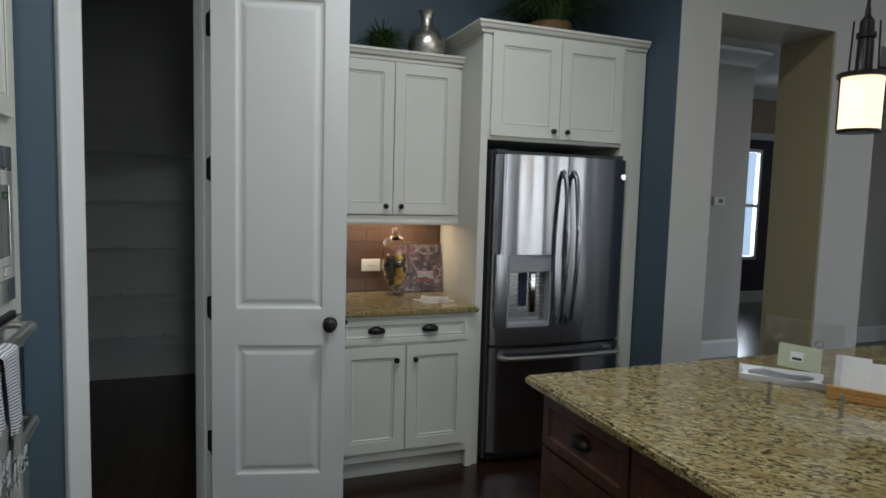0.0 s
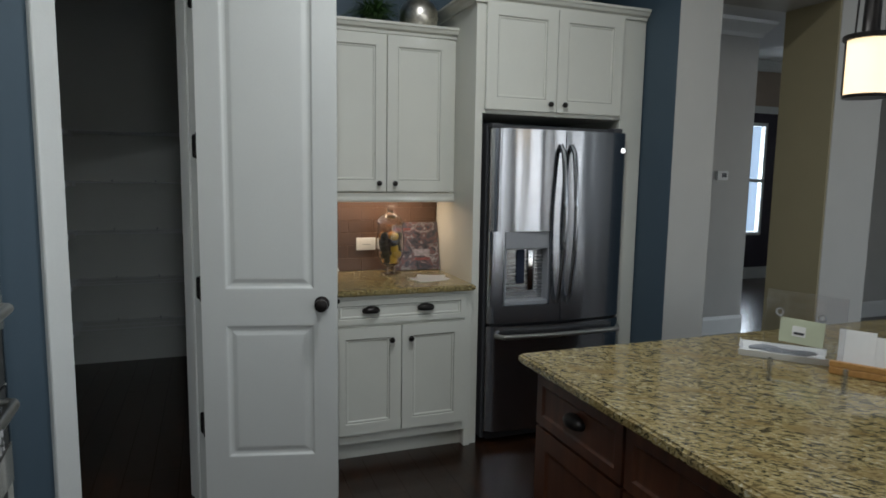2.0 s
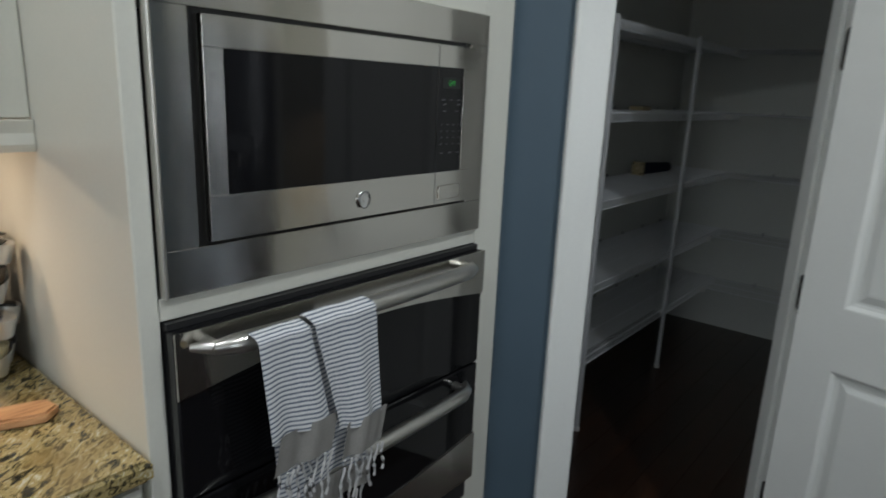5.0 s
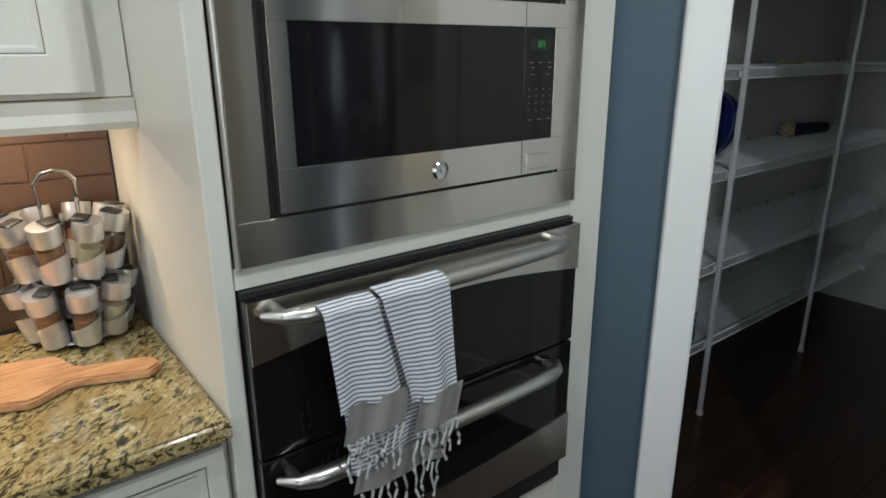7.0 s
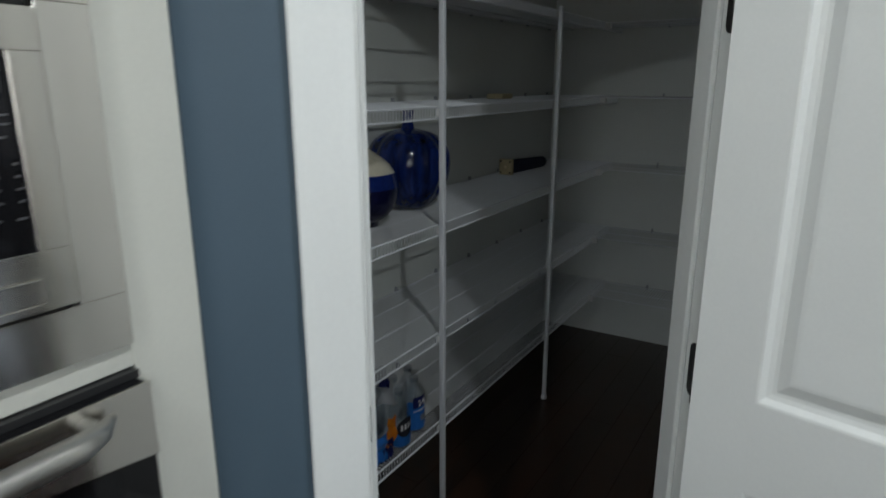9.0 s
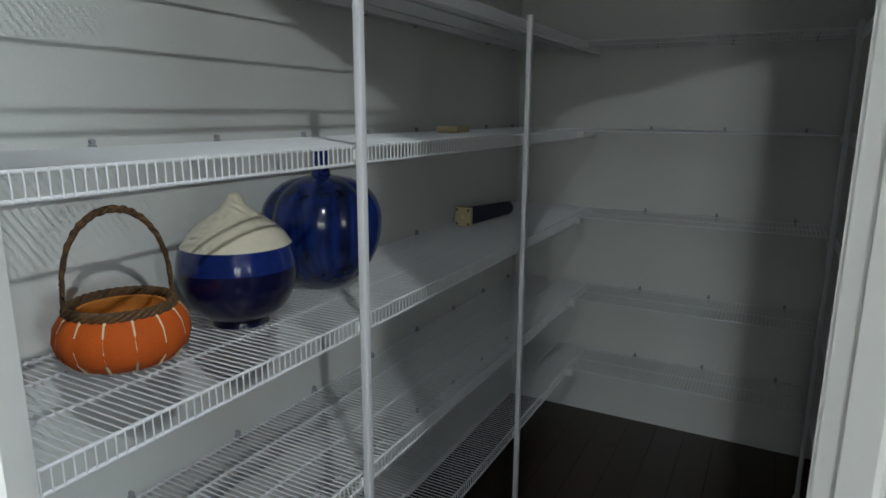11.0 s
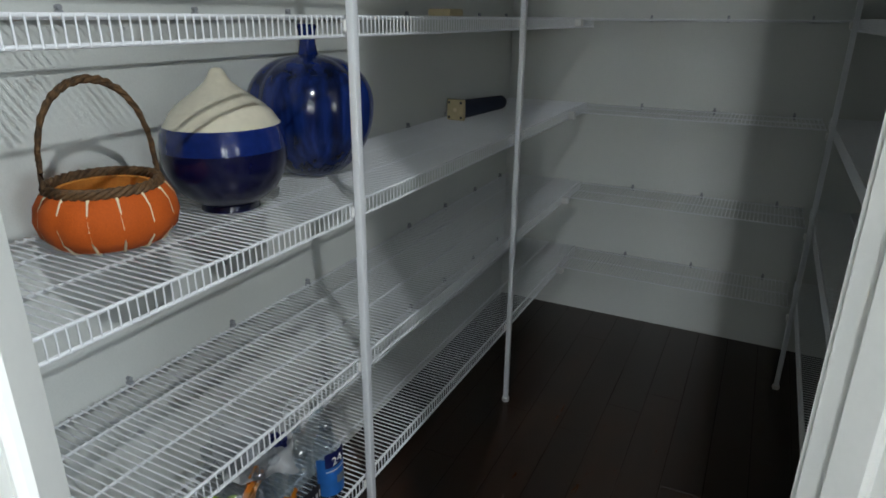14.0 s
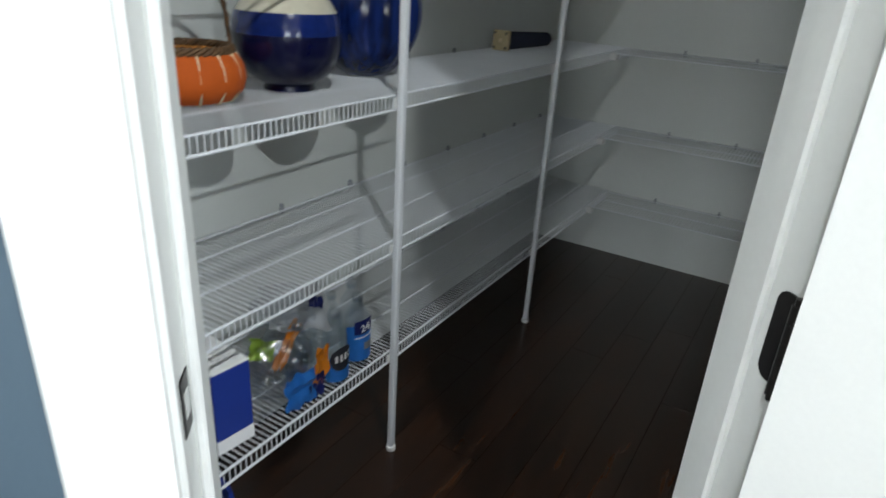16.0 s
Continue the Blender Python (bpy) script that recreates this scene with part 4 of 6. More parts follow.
add_lathe(b2, [(0.016, 0), (0.0165, 0.003), (0.014, 0.005), (0.011, 0.004), (0.004, 0.005)], seg=24)
bmesh.ops.transform(b2, matrix=pose(OX + 0.028, 1.669, 1.265, 0, 90, 0), verts=b2.verts)
part("badge", b2, M_CHROME, mdoor, "round chrome badge")

oven = thing("wall_oven", (-0.8, 1.68, 0.45), "built-in stainless steel double oven with black glass doors", "oven")
part("cavity", box((OX - 0.5, 1.301, 0.444), (OX + 0.001, 2.049, 1.118)), M_BLACK, oven, "", False)


def oven_door(z0, z1, steel_z, curve, parent, steel_low=False):
    """A black glass door; the steel sheet at its top ends in a curve."""
    d = part("oven_door", on_oven(1.300, 2.050, z0, z1, 0.004, 0.030, 0.003), M_BLACKG, parent, "black glass oven door")
    bm = bmesh.new()
    n = 20
    top, low, tb, lb = [], [], [], []
    for i in range(n + 1):
        u = i / n
        y = 1.300 + 0.750 * u
        zl = steel_z + curve * math.sin(math.pi * u)
        zt = z1 if not steel_low else z0
        for arr, z, x in ((top, zt, OX + 0.0335), (low, zl, OX + 0.0335), (tb, zt, OX + 0.0302), (lb, zl, OX + 0.0302)):
            arr.append(bm.verts.new((x, y, z)))
    for i in range(n):
        bm.faces.new((low[i], low[i + 1], top[i + 1], top[i]))
        bm.faces.new((low[i + 1], low[i], lb[i], lb[i + 1]))
        bm.faces.new((top[i], top[i + 1], tb[i + 1], tb[i]))
    bm.faces.new((low[0], top[0], tb[0], lb[0]))
    bm.faces.new((low[n], lb[n], tb[n], top[n]))
    bmesh.ops.recalc_face_normals(bm, faces=bm.faces)
    part("steel_band", bm, M_STEELY, d, "brushed steel band")
    return d


d1 = oven_door(0.829, 1.107, 1.003, 0.034, oven)
d2 = oven_door(0.512, 0.825, 0.638, -0.034, oven, True)
part("top_gap", on_oven(1.300, 2.050, 1.1075, 1.1175, 0.002, 0.012), M_BLACK, oven, "", False)
part("vent_grille", on_oven(1.300, 2.050, 0.446, 0.509, 0.002, 0.014, 0.001), M_BLACK, oven, "", False)
for hz, dd in ((1.086, d1), (0.794, d2)):
    pts, rr = [], []
    for i in range(25):
        u = i / 24
        pts.append((OX + 0.072 + 0.012 * math.sin(math.pi * u) - (0.030 if i in (0, 24) else 0.006 if i in (1, 23) else 0), 1.318 + 0.672 * u, hz))
        rr.append(0.006 if i in (0, 24) else 0.012 if i in (1, 23) else 0.0165)
    h = handle_bar(pts, rr, dd, M_BAR)
    for yy in (1.345, 1.962):
        part("bracket", cyl((OX + 0.030, yy, hz), (OX + 0.074, yy, hz), 0.010, seg=14), M_BAR, h)


# ---- left counter run beside the oven tower ----
run = thing("base_cabinet", (-0.9, 0.4, 0), "cream painted base cabinet with panel doors under granite", "cabinet", GR)
part("body", box((-1.198, -0.60, 0.10), (-0.622, 1.2645, 0.878), 0.001), M_WHITE, run, "", False)
part("toe_kick", box((-1.198, -0.60, 0.0), (-0.70, 1.2645, 0.099)), M_WHITE, run, "", False)
for k in range(4):
    y0 = 1.262 - 0.46 * (k + 1)
    shaker("drawer_front", pose(-0.602, y0, 0.735, 0, 0, 90), 0.450, 0.128, run, 0.026)
    shaker("cabinet_door", pose(-0.602, y0, 0.155, 0, 0, 90), 0.450, 0.562, run)
    knob(pose(-0.602, y0 + 0.41, 0.66, 0, 0, 90), run)
counter("worktop", [(-1.187, -0.62), (-0.582, -0.62), (-0.582, 1.2645), (-1.187, 1.2645)], "polished gold and brown granite worktop beside the ovens", 0.914, 0.036)
lw = thing("wall_cabinet", (-1.05, 0.4, 1.34), "cream painted wall cabinet with panel doors above the counter", "cabinet", GR)
part("body", box((-1.198, -0.60, 1.392), (-0.925, 1.2645, 2.40), 0.001), M_WHITE, lw, "", False)
part("light_rail", sweep([(0, 0), (0.010, 0), (0.014, 0.012), (0.010, 0.03), (0.014, 0.05), (0, 0.052)], (-0.925, -0.60, 1.338), (-0.925, 1.2645, 1.338), (1, 0, 0)), M_WHITE, lw, "", False)
for k in range(4):
    shaker("cabinet_door", pose(-0.905, 1.215 - 0.46 * (k + 1), 1.402, 0, 0, 90), 0.450, 0.96, lw)


# ---- tiles ----
def tile_wall(name, m, w, h, parent_label):
    """Glass tiles in running bond, on a grout bed; local x across, z up, face towards -y."""
    bed = tagged(part(name, box((0, -0.004, 0), (w, 0.0, h), 0, m), M_GROUT, None, "", False), parent_label, "backsplash", "", "structure")
    tw, th, g = 0.152, 0.0755, 0.003
    row = 0
    z = 0.002
    cache = {}
    while z < h - 0.01:
        z1 = min(z + th - g, h)
        x = -(row % 2) * tw / 2
        while x < w - 0.005:
            a, b = max(0, x), min(w, x + tw - g)
            if b - a > 0.01:
                key = (round(b - a, 4), round(z1 - z, 4))
                if key not in cache:
                    bm = bmesh.new()
                    add_box(bm, (0, -0.0085, 0), (b - a, -0.0035, z1 - z), 0.0012)
                    me = bpy.data.meshes.new("tile")
                    bm.to_mesh(me)
                    bm.free()
                    me.materials.append(M_TILE)
                    cache[key] = me
                ob = new("tile", cache[key])
                ob.matrix_world = m @ pose(a, random.uniform(-0.0004, 0.0004), z, random.uniform(-0.25, 0.25), 0, random.uniform(-0.2, 0.2))
                ob.parent = bed
            x += tw
        z += th
        row += 1


tile_wall("backsplash_nook", pose(0.583, 3.4785, 0.915), 0.779, 0.475, "brown glass tile backsplash in the cabinet nook")
tile_wall("backsplash_oven", pose(-1.1985, 0.20, 0.915, 0, 0, 90), 1.062, 0.475, "brown glass tile backsplash beside the oven cabinet")

# outlet on the nook tiles
ou = thing("power_outlet", (0.915, 3.467, 1.075), "white horizontal power outlet plate on brown tile", "outlet")
part("plate", box((0.857, 3.461, 1.038), (0.973, 3.4685, 1.112), 0.002), M_WPLAST, ou)
part("socket_face", box((0.880, 3.459, 1.054), (0.952, 3.4608, 1.096), 0.002), M_WPLAST, ou)
part("slot", box((0.893, 3.4585, 1.070), (0.940, 3.459, 1.074)), M_GREYP, ou, "", False)

# footed glass jar of fruit, with a lid
JX, JY, JZ = 1.020, 3.30, 0.915
jar = thing("apothecary_jar", (JX, JY, JZ), "footed clear glass jar of lemons and dark fruit on the worktop", "jar")
part("glass_body", lathe([(0.045, 0), (0.046, 0.006), (0.020, 0.014), (0.013, 0.030), (0.018, 0.045), (0.045, 0.065), (0.066, 0.11), (0.071, 0.17), (0.066, 0.24), (0.062, 0.285), (0.066, 0.290),
                          (0.062, 0.290), (0.058, 0.283), (0.062, 0.24), (0.067, 0.17), (0.062, 0.112), (0.042, 0.070), (0.010, 0.052)], (JX, JY, JZ), 36, lambda a, z: 1.14), M_GLASS, jar)
lid = part("lid", lathe([(0.074, 0.292), (0.077, 0.297), (0.073, 0.310), (0.060, 0.330), (0.040, 0.345), (0.020, 0.352), (0.012, 0.358), (0.019, 0.368), (0.024, 0.380), (0.019, 0.392), (0.004, 0.397)], (JX, JY, JZ), 36), M_GLASS, jar, "clear glass lid with a ball finial")
rnd = random.Random(9)
fruit_at = []
for lay in range(5):
    for k in range(4 if lay % 2 else 5):
        a = 2 * math.pi * k / (4 if lay % 2 else 5) + lay * 0.6
        r = 0.046 if lay else 0.018
        fruit_at.append((JX + r * math.cos(a), JY + r * math.sin(a), JZ + 0.085 + 0.034 * lay))
for i, p in enumerate(fruit_at):
    bm = bmesh.new()
    bmesh.ops.create_uvsphere(bm, u_segments=14, v_segments=9, radius=0.0225)
    bmesh.ops.transform(bm, matrix=Matrix.Translation(p) @ pose(0, 0, 0, rnd.uniform(0, 90), rnd.uniform(0, 90), rnd.uniform(0, 90)) @ Matrix.Diagonal((1, 1, 1.25, 1)), verts=bm.verts)
    part("fruit", bm, (M_LEMON, M_DKFRUIT, M_ORG, M_DKFRUIT)[i % 4 if rnd.random() > 0.3 else 1], jar, "")

# cookbook leaning in the corner
BM = pose(1.074, 3.385, 0.9185, -12, 0, 0)
book = thing("cookbook", (1.22, 3.42, 0.915), "large cookbook with a photo cover leaning on brown tile", "book")
part("cover", box((0, -0.002, 0), (0.284, 0.002, 0.290), 0.001, BM), M_BOOK, book)
part("pages", box((0.004, 0.0025, 0.004), (0.280, 0.024, 0.286), 0.001, BM), M_PAGE, book, "", False)
part("back_cover", box((0, 0.0245, 0), (0.284, 0.028, 0.290), 0.001, BM), M_BOOK, book)
for x0, x1, z0, z1, mm in ((0.015, 0.11, 0.240, 0.256, M_REDPRINT), (0.125, 0.225, 0.085, 0.125, M_BOOKP), (0.125, 0.225, 0.058, 0.074, M_REDPRINT), (0.06, 0.095, 0.10, 0.112, M_INK)):
    part("cover_print", box((x0, -0.0032, z0), (x1, -0.0022, z1), 0, BM), mm, book, "", False)

# papers
def sheet(name, at, w, d, rz, label, curl=0.004, material=None):
    bm = bmesh.new()
    n = 8
    g = [[bm.verts.new(pose(*at, 0, 0, rz) @ Vector((w * (i / n - 0.5), d * (j / n - 0.5), curl * (abs(i / n - 0.5) * 2) ** 3 + curl * 0.5 * math.sin(5 * j / n) ** 2))) for j in range(n + 1)] for i in range(n + 1)]
    for i in range(n):
        for j in range(n):
            bm.faces.new((g[i][j], g[i + 1][j], g[i + 1][j + 1], g[i][j + 1]))
    bmesh.ops.solidify(bm, geom=bm.faces[:], thickness=0.0006)
    return tagged(part(name, bm, material or M_PAPER), label, "paper")


sheet("paper_sheet", (1.175, 3.06, 0.9155), 0.20, 0.15, 14, "loose white printed sheets on the worktop")
sheet("paper_sheet", (1.205, 3.11, 0.9195), 0.16, 0.12, -22, "loose white printed sheets on the worktop")
lean = pose(0.665, 3.40, 0.916, -16, 0, 38)
tagged(part("recipe_card", box((0, -0.001, 0), (0.13, 0.001, 0.20), 0.0005, lean), M_PAPER), "white card leaning on the brown tile", "card")


# ---- on top of the cabinets ----
def blades(n, r0, length, seed, droop=1.0, width=0.006):
    bm = bmesh.new()
    rg = random.Random(seed)
    for i in range(n):
        a = rg.uniform(0, 2 * math.pi)
        L = length * rg.uniform(0.55, 1.1)
        lean_ = rg.uniform(0.2, 1.15)
        bx, by = r0 * rg.uniform(0, 1) * math.cos(a), r0 * rg.uniform(0, 1) * math.sin(a)
        prev = None
        m_ = 6
        for k in range(m_ + 1):
            u = k / m_
            out = L * (0.15 * u + 0.75 * lean_ * u * u)
            up = L * (u * (1.05 - 0.25 * lean_) - 0.75 * droop * lean_ * u ** 3)
            w = width * (1 - u) ** 0.6 * 0.5 + 0.0004
            c = Vector((bx + out * math.cos(a), by + out * math.sin(a), up))
            sd = Vector((-math.sin(a), math.cos(a), 0)) * w
            cur = (bm.verts.new(c - sd), bm.verts.new(c + Vector((0, 0, w * 0.4))), bm.verts.new(c + sd))
            if prev:
                bm.faces.new((prev[0], prev[1], cur[1], cur[0]))
                bm.faces.new((prev[1], prev[2], cur[2], cur[1]))
            prev = cur
    return bm


def grass_plant(at, pot_r, pot_h, n, length, seed, label, potmat, width):
    p = thing("grass_plant", at, label, "plant")
    part("pot", lathe([(pot_r * 0.8, 0), (pot_r * 0.88, pot_h * 0.18), (pot_r * 0.93, pot_h * 0.36), (pot_r * 0.97, pot_h * 0.54), (pot_r * 0.99, pot_h * 0.72), (pot_r, pot_h * 0.9), (pot_r * 1.05, pot_h), (pot_r * 0.9, pot_h), (pot_r * 0.85, pot_h * 0.8)], at, 28,
                      lambda a, z: 1 + 0.035 * math.sin(13 * a + (math.pi if int(z * 90) % 2 else 0))), potmat, p)
    bm = blades(n, pot_r * 0.8, length, seed, 1.0, width)
    bmesh.ops.translate(bm, vec=(at[0], at[1], at[2] + pot_h * 0.85), verts=bm.verts)
    part("foliage", bm, M_LEAF, p)


grass_plant((0.93, 3.335, 2.2755), 0.050, 0.055, 330, 0.205, 3, "small potted green grass on the wall cabinet", M_BRONZE, 0.010)
grass_plant((1.94, 3.21, 2.4385), 0.125, 0.12, 900, 0.46, 8, "large green grass plant in a woven basket on the tall cabinet", M_BASKET, 0.011)
tagged(part("silver_vase", lathe([(0.050, 0), (0.058, 0.004), (0.078, 0.04), (0.086, 0.085), (0.084, 0.125), (0.066, 0.165), (0.036, 0.193), (0.026, 0.235), (0.032, 0.27), (0.040, 0.285), (0.036, 0.287), (0.022, 0.24), (0.02, 0.20)],
                                 (1.175, 3.29, 2.2755), 40, lambda a, z: 1.28 + 0.008 * math.sin(9 * a + 60 * z) * math.sin(70 * z)), M_SILVER), "mercury glass bottle vase on the wall cabinet", "vase")

# ---- island ----
isl = thing("kitchen_island", (2.1, 0.3, 0), "dark cherry wood island cabinet with bronze cup pulls", "kitchen island")
IX, IY = 1.020, 1.566
part("body", box((IX + 0.022, -0.95, 0.10), (3.05, IY - 0.022, 0.882), 0.002), M_CHERRY, isl, "", False)
part("toe_kick", box((IX + 0.09, -0.93, 0.0), (3.03, IY - 0.05, 0.099)), M_BLACK, isl, "", False)


def cherry_front(name, m, w, h, stile):
    bm = bmesh.new()
    framed(bm, m, w, h, 0.02, stile, [(0, 0), (0.006, 0.006), (0.012, 0.007)])
    bmesh.ops.recalc_face_normals(bm, faces=bm.faces)
    return part(name, bm, M_CHERRY, isl, "", False)


yy = IY - 0.03
for w in (0.46, 0.60, 0.60, 0.60):
    cherry_front("drawer_front", pose(IX, yy, 0.70, 0, 0, -90), w - 0.012, 0.165, 0.032)
    cherry_front("cabinet_door", pose(IX, yy, 0.13, 0, 0, -90), w - 0.012, 0.56, 0.062)
    cup_pull(pose(IX - 0.002, yy - w / 2 + 0.006, 0.785, 0, 0, -90), isl)
    yy -= w
for k in range(3):
    cherry_front("end_panel", pose(1.10 + 0.65 * k + 0.63, IY - 0.002, 0.13, 0, 0, 180), 0.62, 0.72, 0.07)
counter("island_worktop", [(0.984, -1.0), (3.09, -1.0), (3.09, 1.604), (0.984, 1.604)], "polished gold granite island worktop with dark flecks", 0.914, 0.032)

# papers, holder and block on the island
tray = thing("napkin_tray", (1.90, 1.31, 0.914), "white paper tray with a grey pen on the granite", "tray")
TM = pose(1.808, 1.310, 0.9145, 0, 0, -48)
part("base", box((-0.125, -0.06, 0), (0.125, 0.06, 0.004), 0.001, TM), M_PAPER, tray)
for y0, a in ((-0.06, 24), (0.06, -24)):
    part("side", box((-0.13, -0.001, 0), (0.13, 0.001, 0.023), 0.0005, TM @ pose(0, y0, 0.003, a, 0, 0)), M_PAPER, tray)
part("end", box((-0.001, -0.058, 0.004), (0.001, 0.058, 0.034), 0.0005, TM @ pose(-0.12, 0, 0, 0, -14, 0)), M_PAPER, tray)
for k in range(2):
    part("printed_mark", box((-0.0016, -0.05 + 0.035 * k, 0.012), (-0.0011, -0.028 + 0.035 * k, 0.030), 0, TM @ pose(-0.12, 0, 0, 0, -14, 0)), M_INK, tray, "", False)
bm = bmesh.new()
add_tube(bm, [TM @ Vector((-0.10 + 0.022 * i, -0.005 + 0.006 * math.sin(i), 0.018 + 0.004 * math.sin(i * 0.8))) for i in range(10)], [0.006, 0.009, 0.011, 0.012, 0.012, 0.012, 0.012, 0.011, 0.009, 0.004], 10)
tagged(part("folded_brochure", bm, M_GREYP), "grey rolled brochure lying in the paper tray", "brochure")
hold = thing("card_holder", (1.76, 1.12, 0.914), "clear acrylic holder with a pale green card", "card holder")
HM = pose(1.784, 1.225, 0.9150, 0, 0, -70)
TL = HM @ pose(0, 0, 0, -5, 0, 0)
part("back_sheet", box((-0.118, 0.0, 0.0), (0.118, 0.003, 0.225), 0.001, TL), M_ACRYL, hold)
for a, c in (((-0.118, 0, 0.002), (-0.118, 0, 0.224)), ((0.118, 0, 0.002), (0.118, 0, 0.224)), ((-0.118, 0, 0.224), (0.118, 0, 0.224))):
    part("sheet_edge", cyl(TL @ Vector(a), TL @ Vector(c), 0.0011, seg=6), M_ACRYL, hold)
card = part("business_card", box((-0.068, -0.004, 0.062), (0.062, -0.002, 0.140), 0.0005, TL), M_GREENP, hold, "pale green business card")
part("card_print", box((-0.030, -0.0052, 0.085), (0.010, -0.0042, 0.118), 0, TL), M_PAPER, card, "", False)
part("card_print", box((-0.024, -0.0060, 0.091), (0.006, -0.0053, 0.099), 0, TL), M_INK, card, "", False)
legs = ((1.545, 1.125), (1.652, 0.975))
for lx, ly in legs:
    part("front_post", box((lx - 0.006, ly - 0.006, 0.9150), (lx + 0.006, ly + 0.006, 0.985), 0.002), M_ACRYLE, hold)
    part("post_edge", cyl((lx, ly, 0.916), (lx, ly, 0.985), 0.0030, seg=8), M_ACRYLE, hold)
part("front_bar", cyl((*legs[0], 0.920), (*legs[1], 0.920), 0.0035, seg=10), M_ACRYL, hold)
for (lx, ly), sx in zip(legs, (-0.116, 0.116)):
    part("side_bar", cyl((lx, ly, 0.919), HM @ Vector((sx, 0, 0.004)), 0.003, seg=8), M_ACRYL, hold)
for sx in (-0.072, 0.052):
    bm = bmesh.new()
    add_tube(bm, [TL @ pose(sx, -0.006, 0.155) @ Vector((0.011 * math.cos(2 * math.pi * i / 20), 0, 0.011 * math.sin(2 * math.pi * i / 20))) for i in range(20)], 0.0022, 8, True)
    part("ring", bm, M_ACRYLE, hold)
blk = thing("brochure_stand", (2.02, 1.02, 0.914), "honey oak stand holding white brochures on the granite", "stand")
KM = pose(1.914, 1.005, 0.9148, 0, 0, -58)
part("block", box((-0.17, -0.045, 0.0), (0.17, 0.045, 0.022), 0.003, KM), M_OAK, blk)
part("ledge", box((-0.17, -0.045, 0.0225), (0.17, -0.030, 0.040), 0.002, KM), M_OAK, blk)
for k, (sx, w) in enumerate(((-0.155, 0.095), (-0.062, 0.11), (0.045, 0.11))):
    part("brochure", box((sx, 0.0, 0.0225), (sx + w, 0.003, 0.132 - 0.012 * k), 0.0005, KM @ pose(0, 0.006 * k - 0.01, 0, -10, 0, 3 * k)), M_PAPER, blk, "white folded brochure")

# pendant lamp
PX, PY, PZ = 2.07, 1.30, 1.287
pen = thing("pendant_lamp", (PX, PY, CEIL), "bronze pendant lamp with a lit cream drum shade", "lamp")
part("shade", lathe([(0.098, 0.014), (0.100, 0.016), (0.102, 0.245), (0.098, 0.247), (0.095, 0.24), (0.095, 0.02)], (PX, PY, PZ), 44), M_SHADE, pen, "lit cream linen drum shade")
part("diffuser", lathe([(0.002, 0.001), (0.044, 0.003), (0.050, 0.010), (0.044, 0.030), (0.002, 0.034)], (PX, PY, PZ), 44), M_BULB, pen, "lit round diffuser")
for z0, z1, r in ((0.0, 0.014, 0.108), (0.246, 0.268, 0.124)):
    part("band", lathe([(r - 0.020, z0), (r - 0.004, z0), (r, z0 + 0.004), (r, z1 - 0.004), (r - 0.004, z1), (r - 0.020, z1)], (PX, PY, PZ), 44), M_BRONZE, pen, "dark bronze ring")
for k in range(2):
    a = radians(142) + k * math.pi
    part("post", cyl((PX + 0.108 * math.cos(a), PY + 0.108 * math.sin(a), PZ + 0.012), (PX + 0.108 * math.cos(a), PY + 0.108 * math.sin(a), PZ + 0.25), 0.005, seg=10), M_BRONZE, pen)
    part("hanger_rod", cyl((PX + 0.070 * math.cos(a), PY + 0.070 * math.sin(a), PZ + 0.262), (PX + 0.062 * math.cos(a), PY + 0.062 * math.sin(a), PZ + 0.50), 0.005, seg=10), M_BRONZE, pen)
part("socket_tube", lathe([(0.05, 0.264), (0.042, 0.275), (0.038, 0.42), (0.048, 0.425), (0.048, 0.445), (0.036, 0.45), (0.034, 0.50), (0.016, 0.52), (0.012, 0.56)], (PX, PY, PZ), 28), M_BRONZE, pen)
part("stem", cyl((PX, PY, PZ + 0.55), (PX, PY, CEIL - 0.02), 0.009, seg=12), M_BRONZE, pen)
part("canopy", lathe([(0.065, 0), (0.06, -0.012), (0.02, -0.03), (0.01, -0.035)][::-1], (PX, PY, CEIL), 28), M_BRONZE, pen)

pen.scale = (0.63, 0.63, 0.75)

# thermostat
th = thing("thermostat", (4.545, 4.44, 1.524), "white wall thermostat with a small grey screen", "thermostat")
part("housing", box((4.480, 4.422, 1.482), (4.610, 4.4495, 1.566), 0.006, None, 2), M_WPLAST, th)
part("screen", box((4.530, 4.4205, 1.508), (4.586, 4.4218, 1.547), 0.0005), M_DKGREY, th)

# ---- on the counter beside the ovens ----
rack = thing("spice_rack", (-1.06, 1.135, 0.9145), "two-tier chrome spice carousel full of jars", "spice rack")
RX, RY, RZ = -1.085, 1.140, 0.9150
part("base_plate", lathe([(0.068, 0), (0.070, 0.004), (0.062, 0.007), (0.01, 0.008)], (RX, RY, RZ), 30), M_CHROME, rack)
part("spindle", cyl((RX, RY, RZ + 0.006), (RX, RY, RZ + 0.255), 0.004, seg=10), M_CHROME, rack)
bm = bmesh.new()
add_tube(bm, [(RX, RY - 0.030, RZ + 0.22), (RX, RY - 0.032, RZ + 0.28), (RX, RY - 0.035, RZ + 0.315), (RX, RY - 0.022, RZ + 0.332), (RX, RY, RZ + 0.337), (RX, RY + 0.022, RZ + 0.332), (RX, RY + 0.035, RZ + 0.315), (RX, RY + 0.032, RZ + 0.28), (RX, RY + 0.030, RZ + 0.22)], 0.0045, 10)
part("carry_loop", bm, M_CHROME, rack)
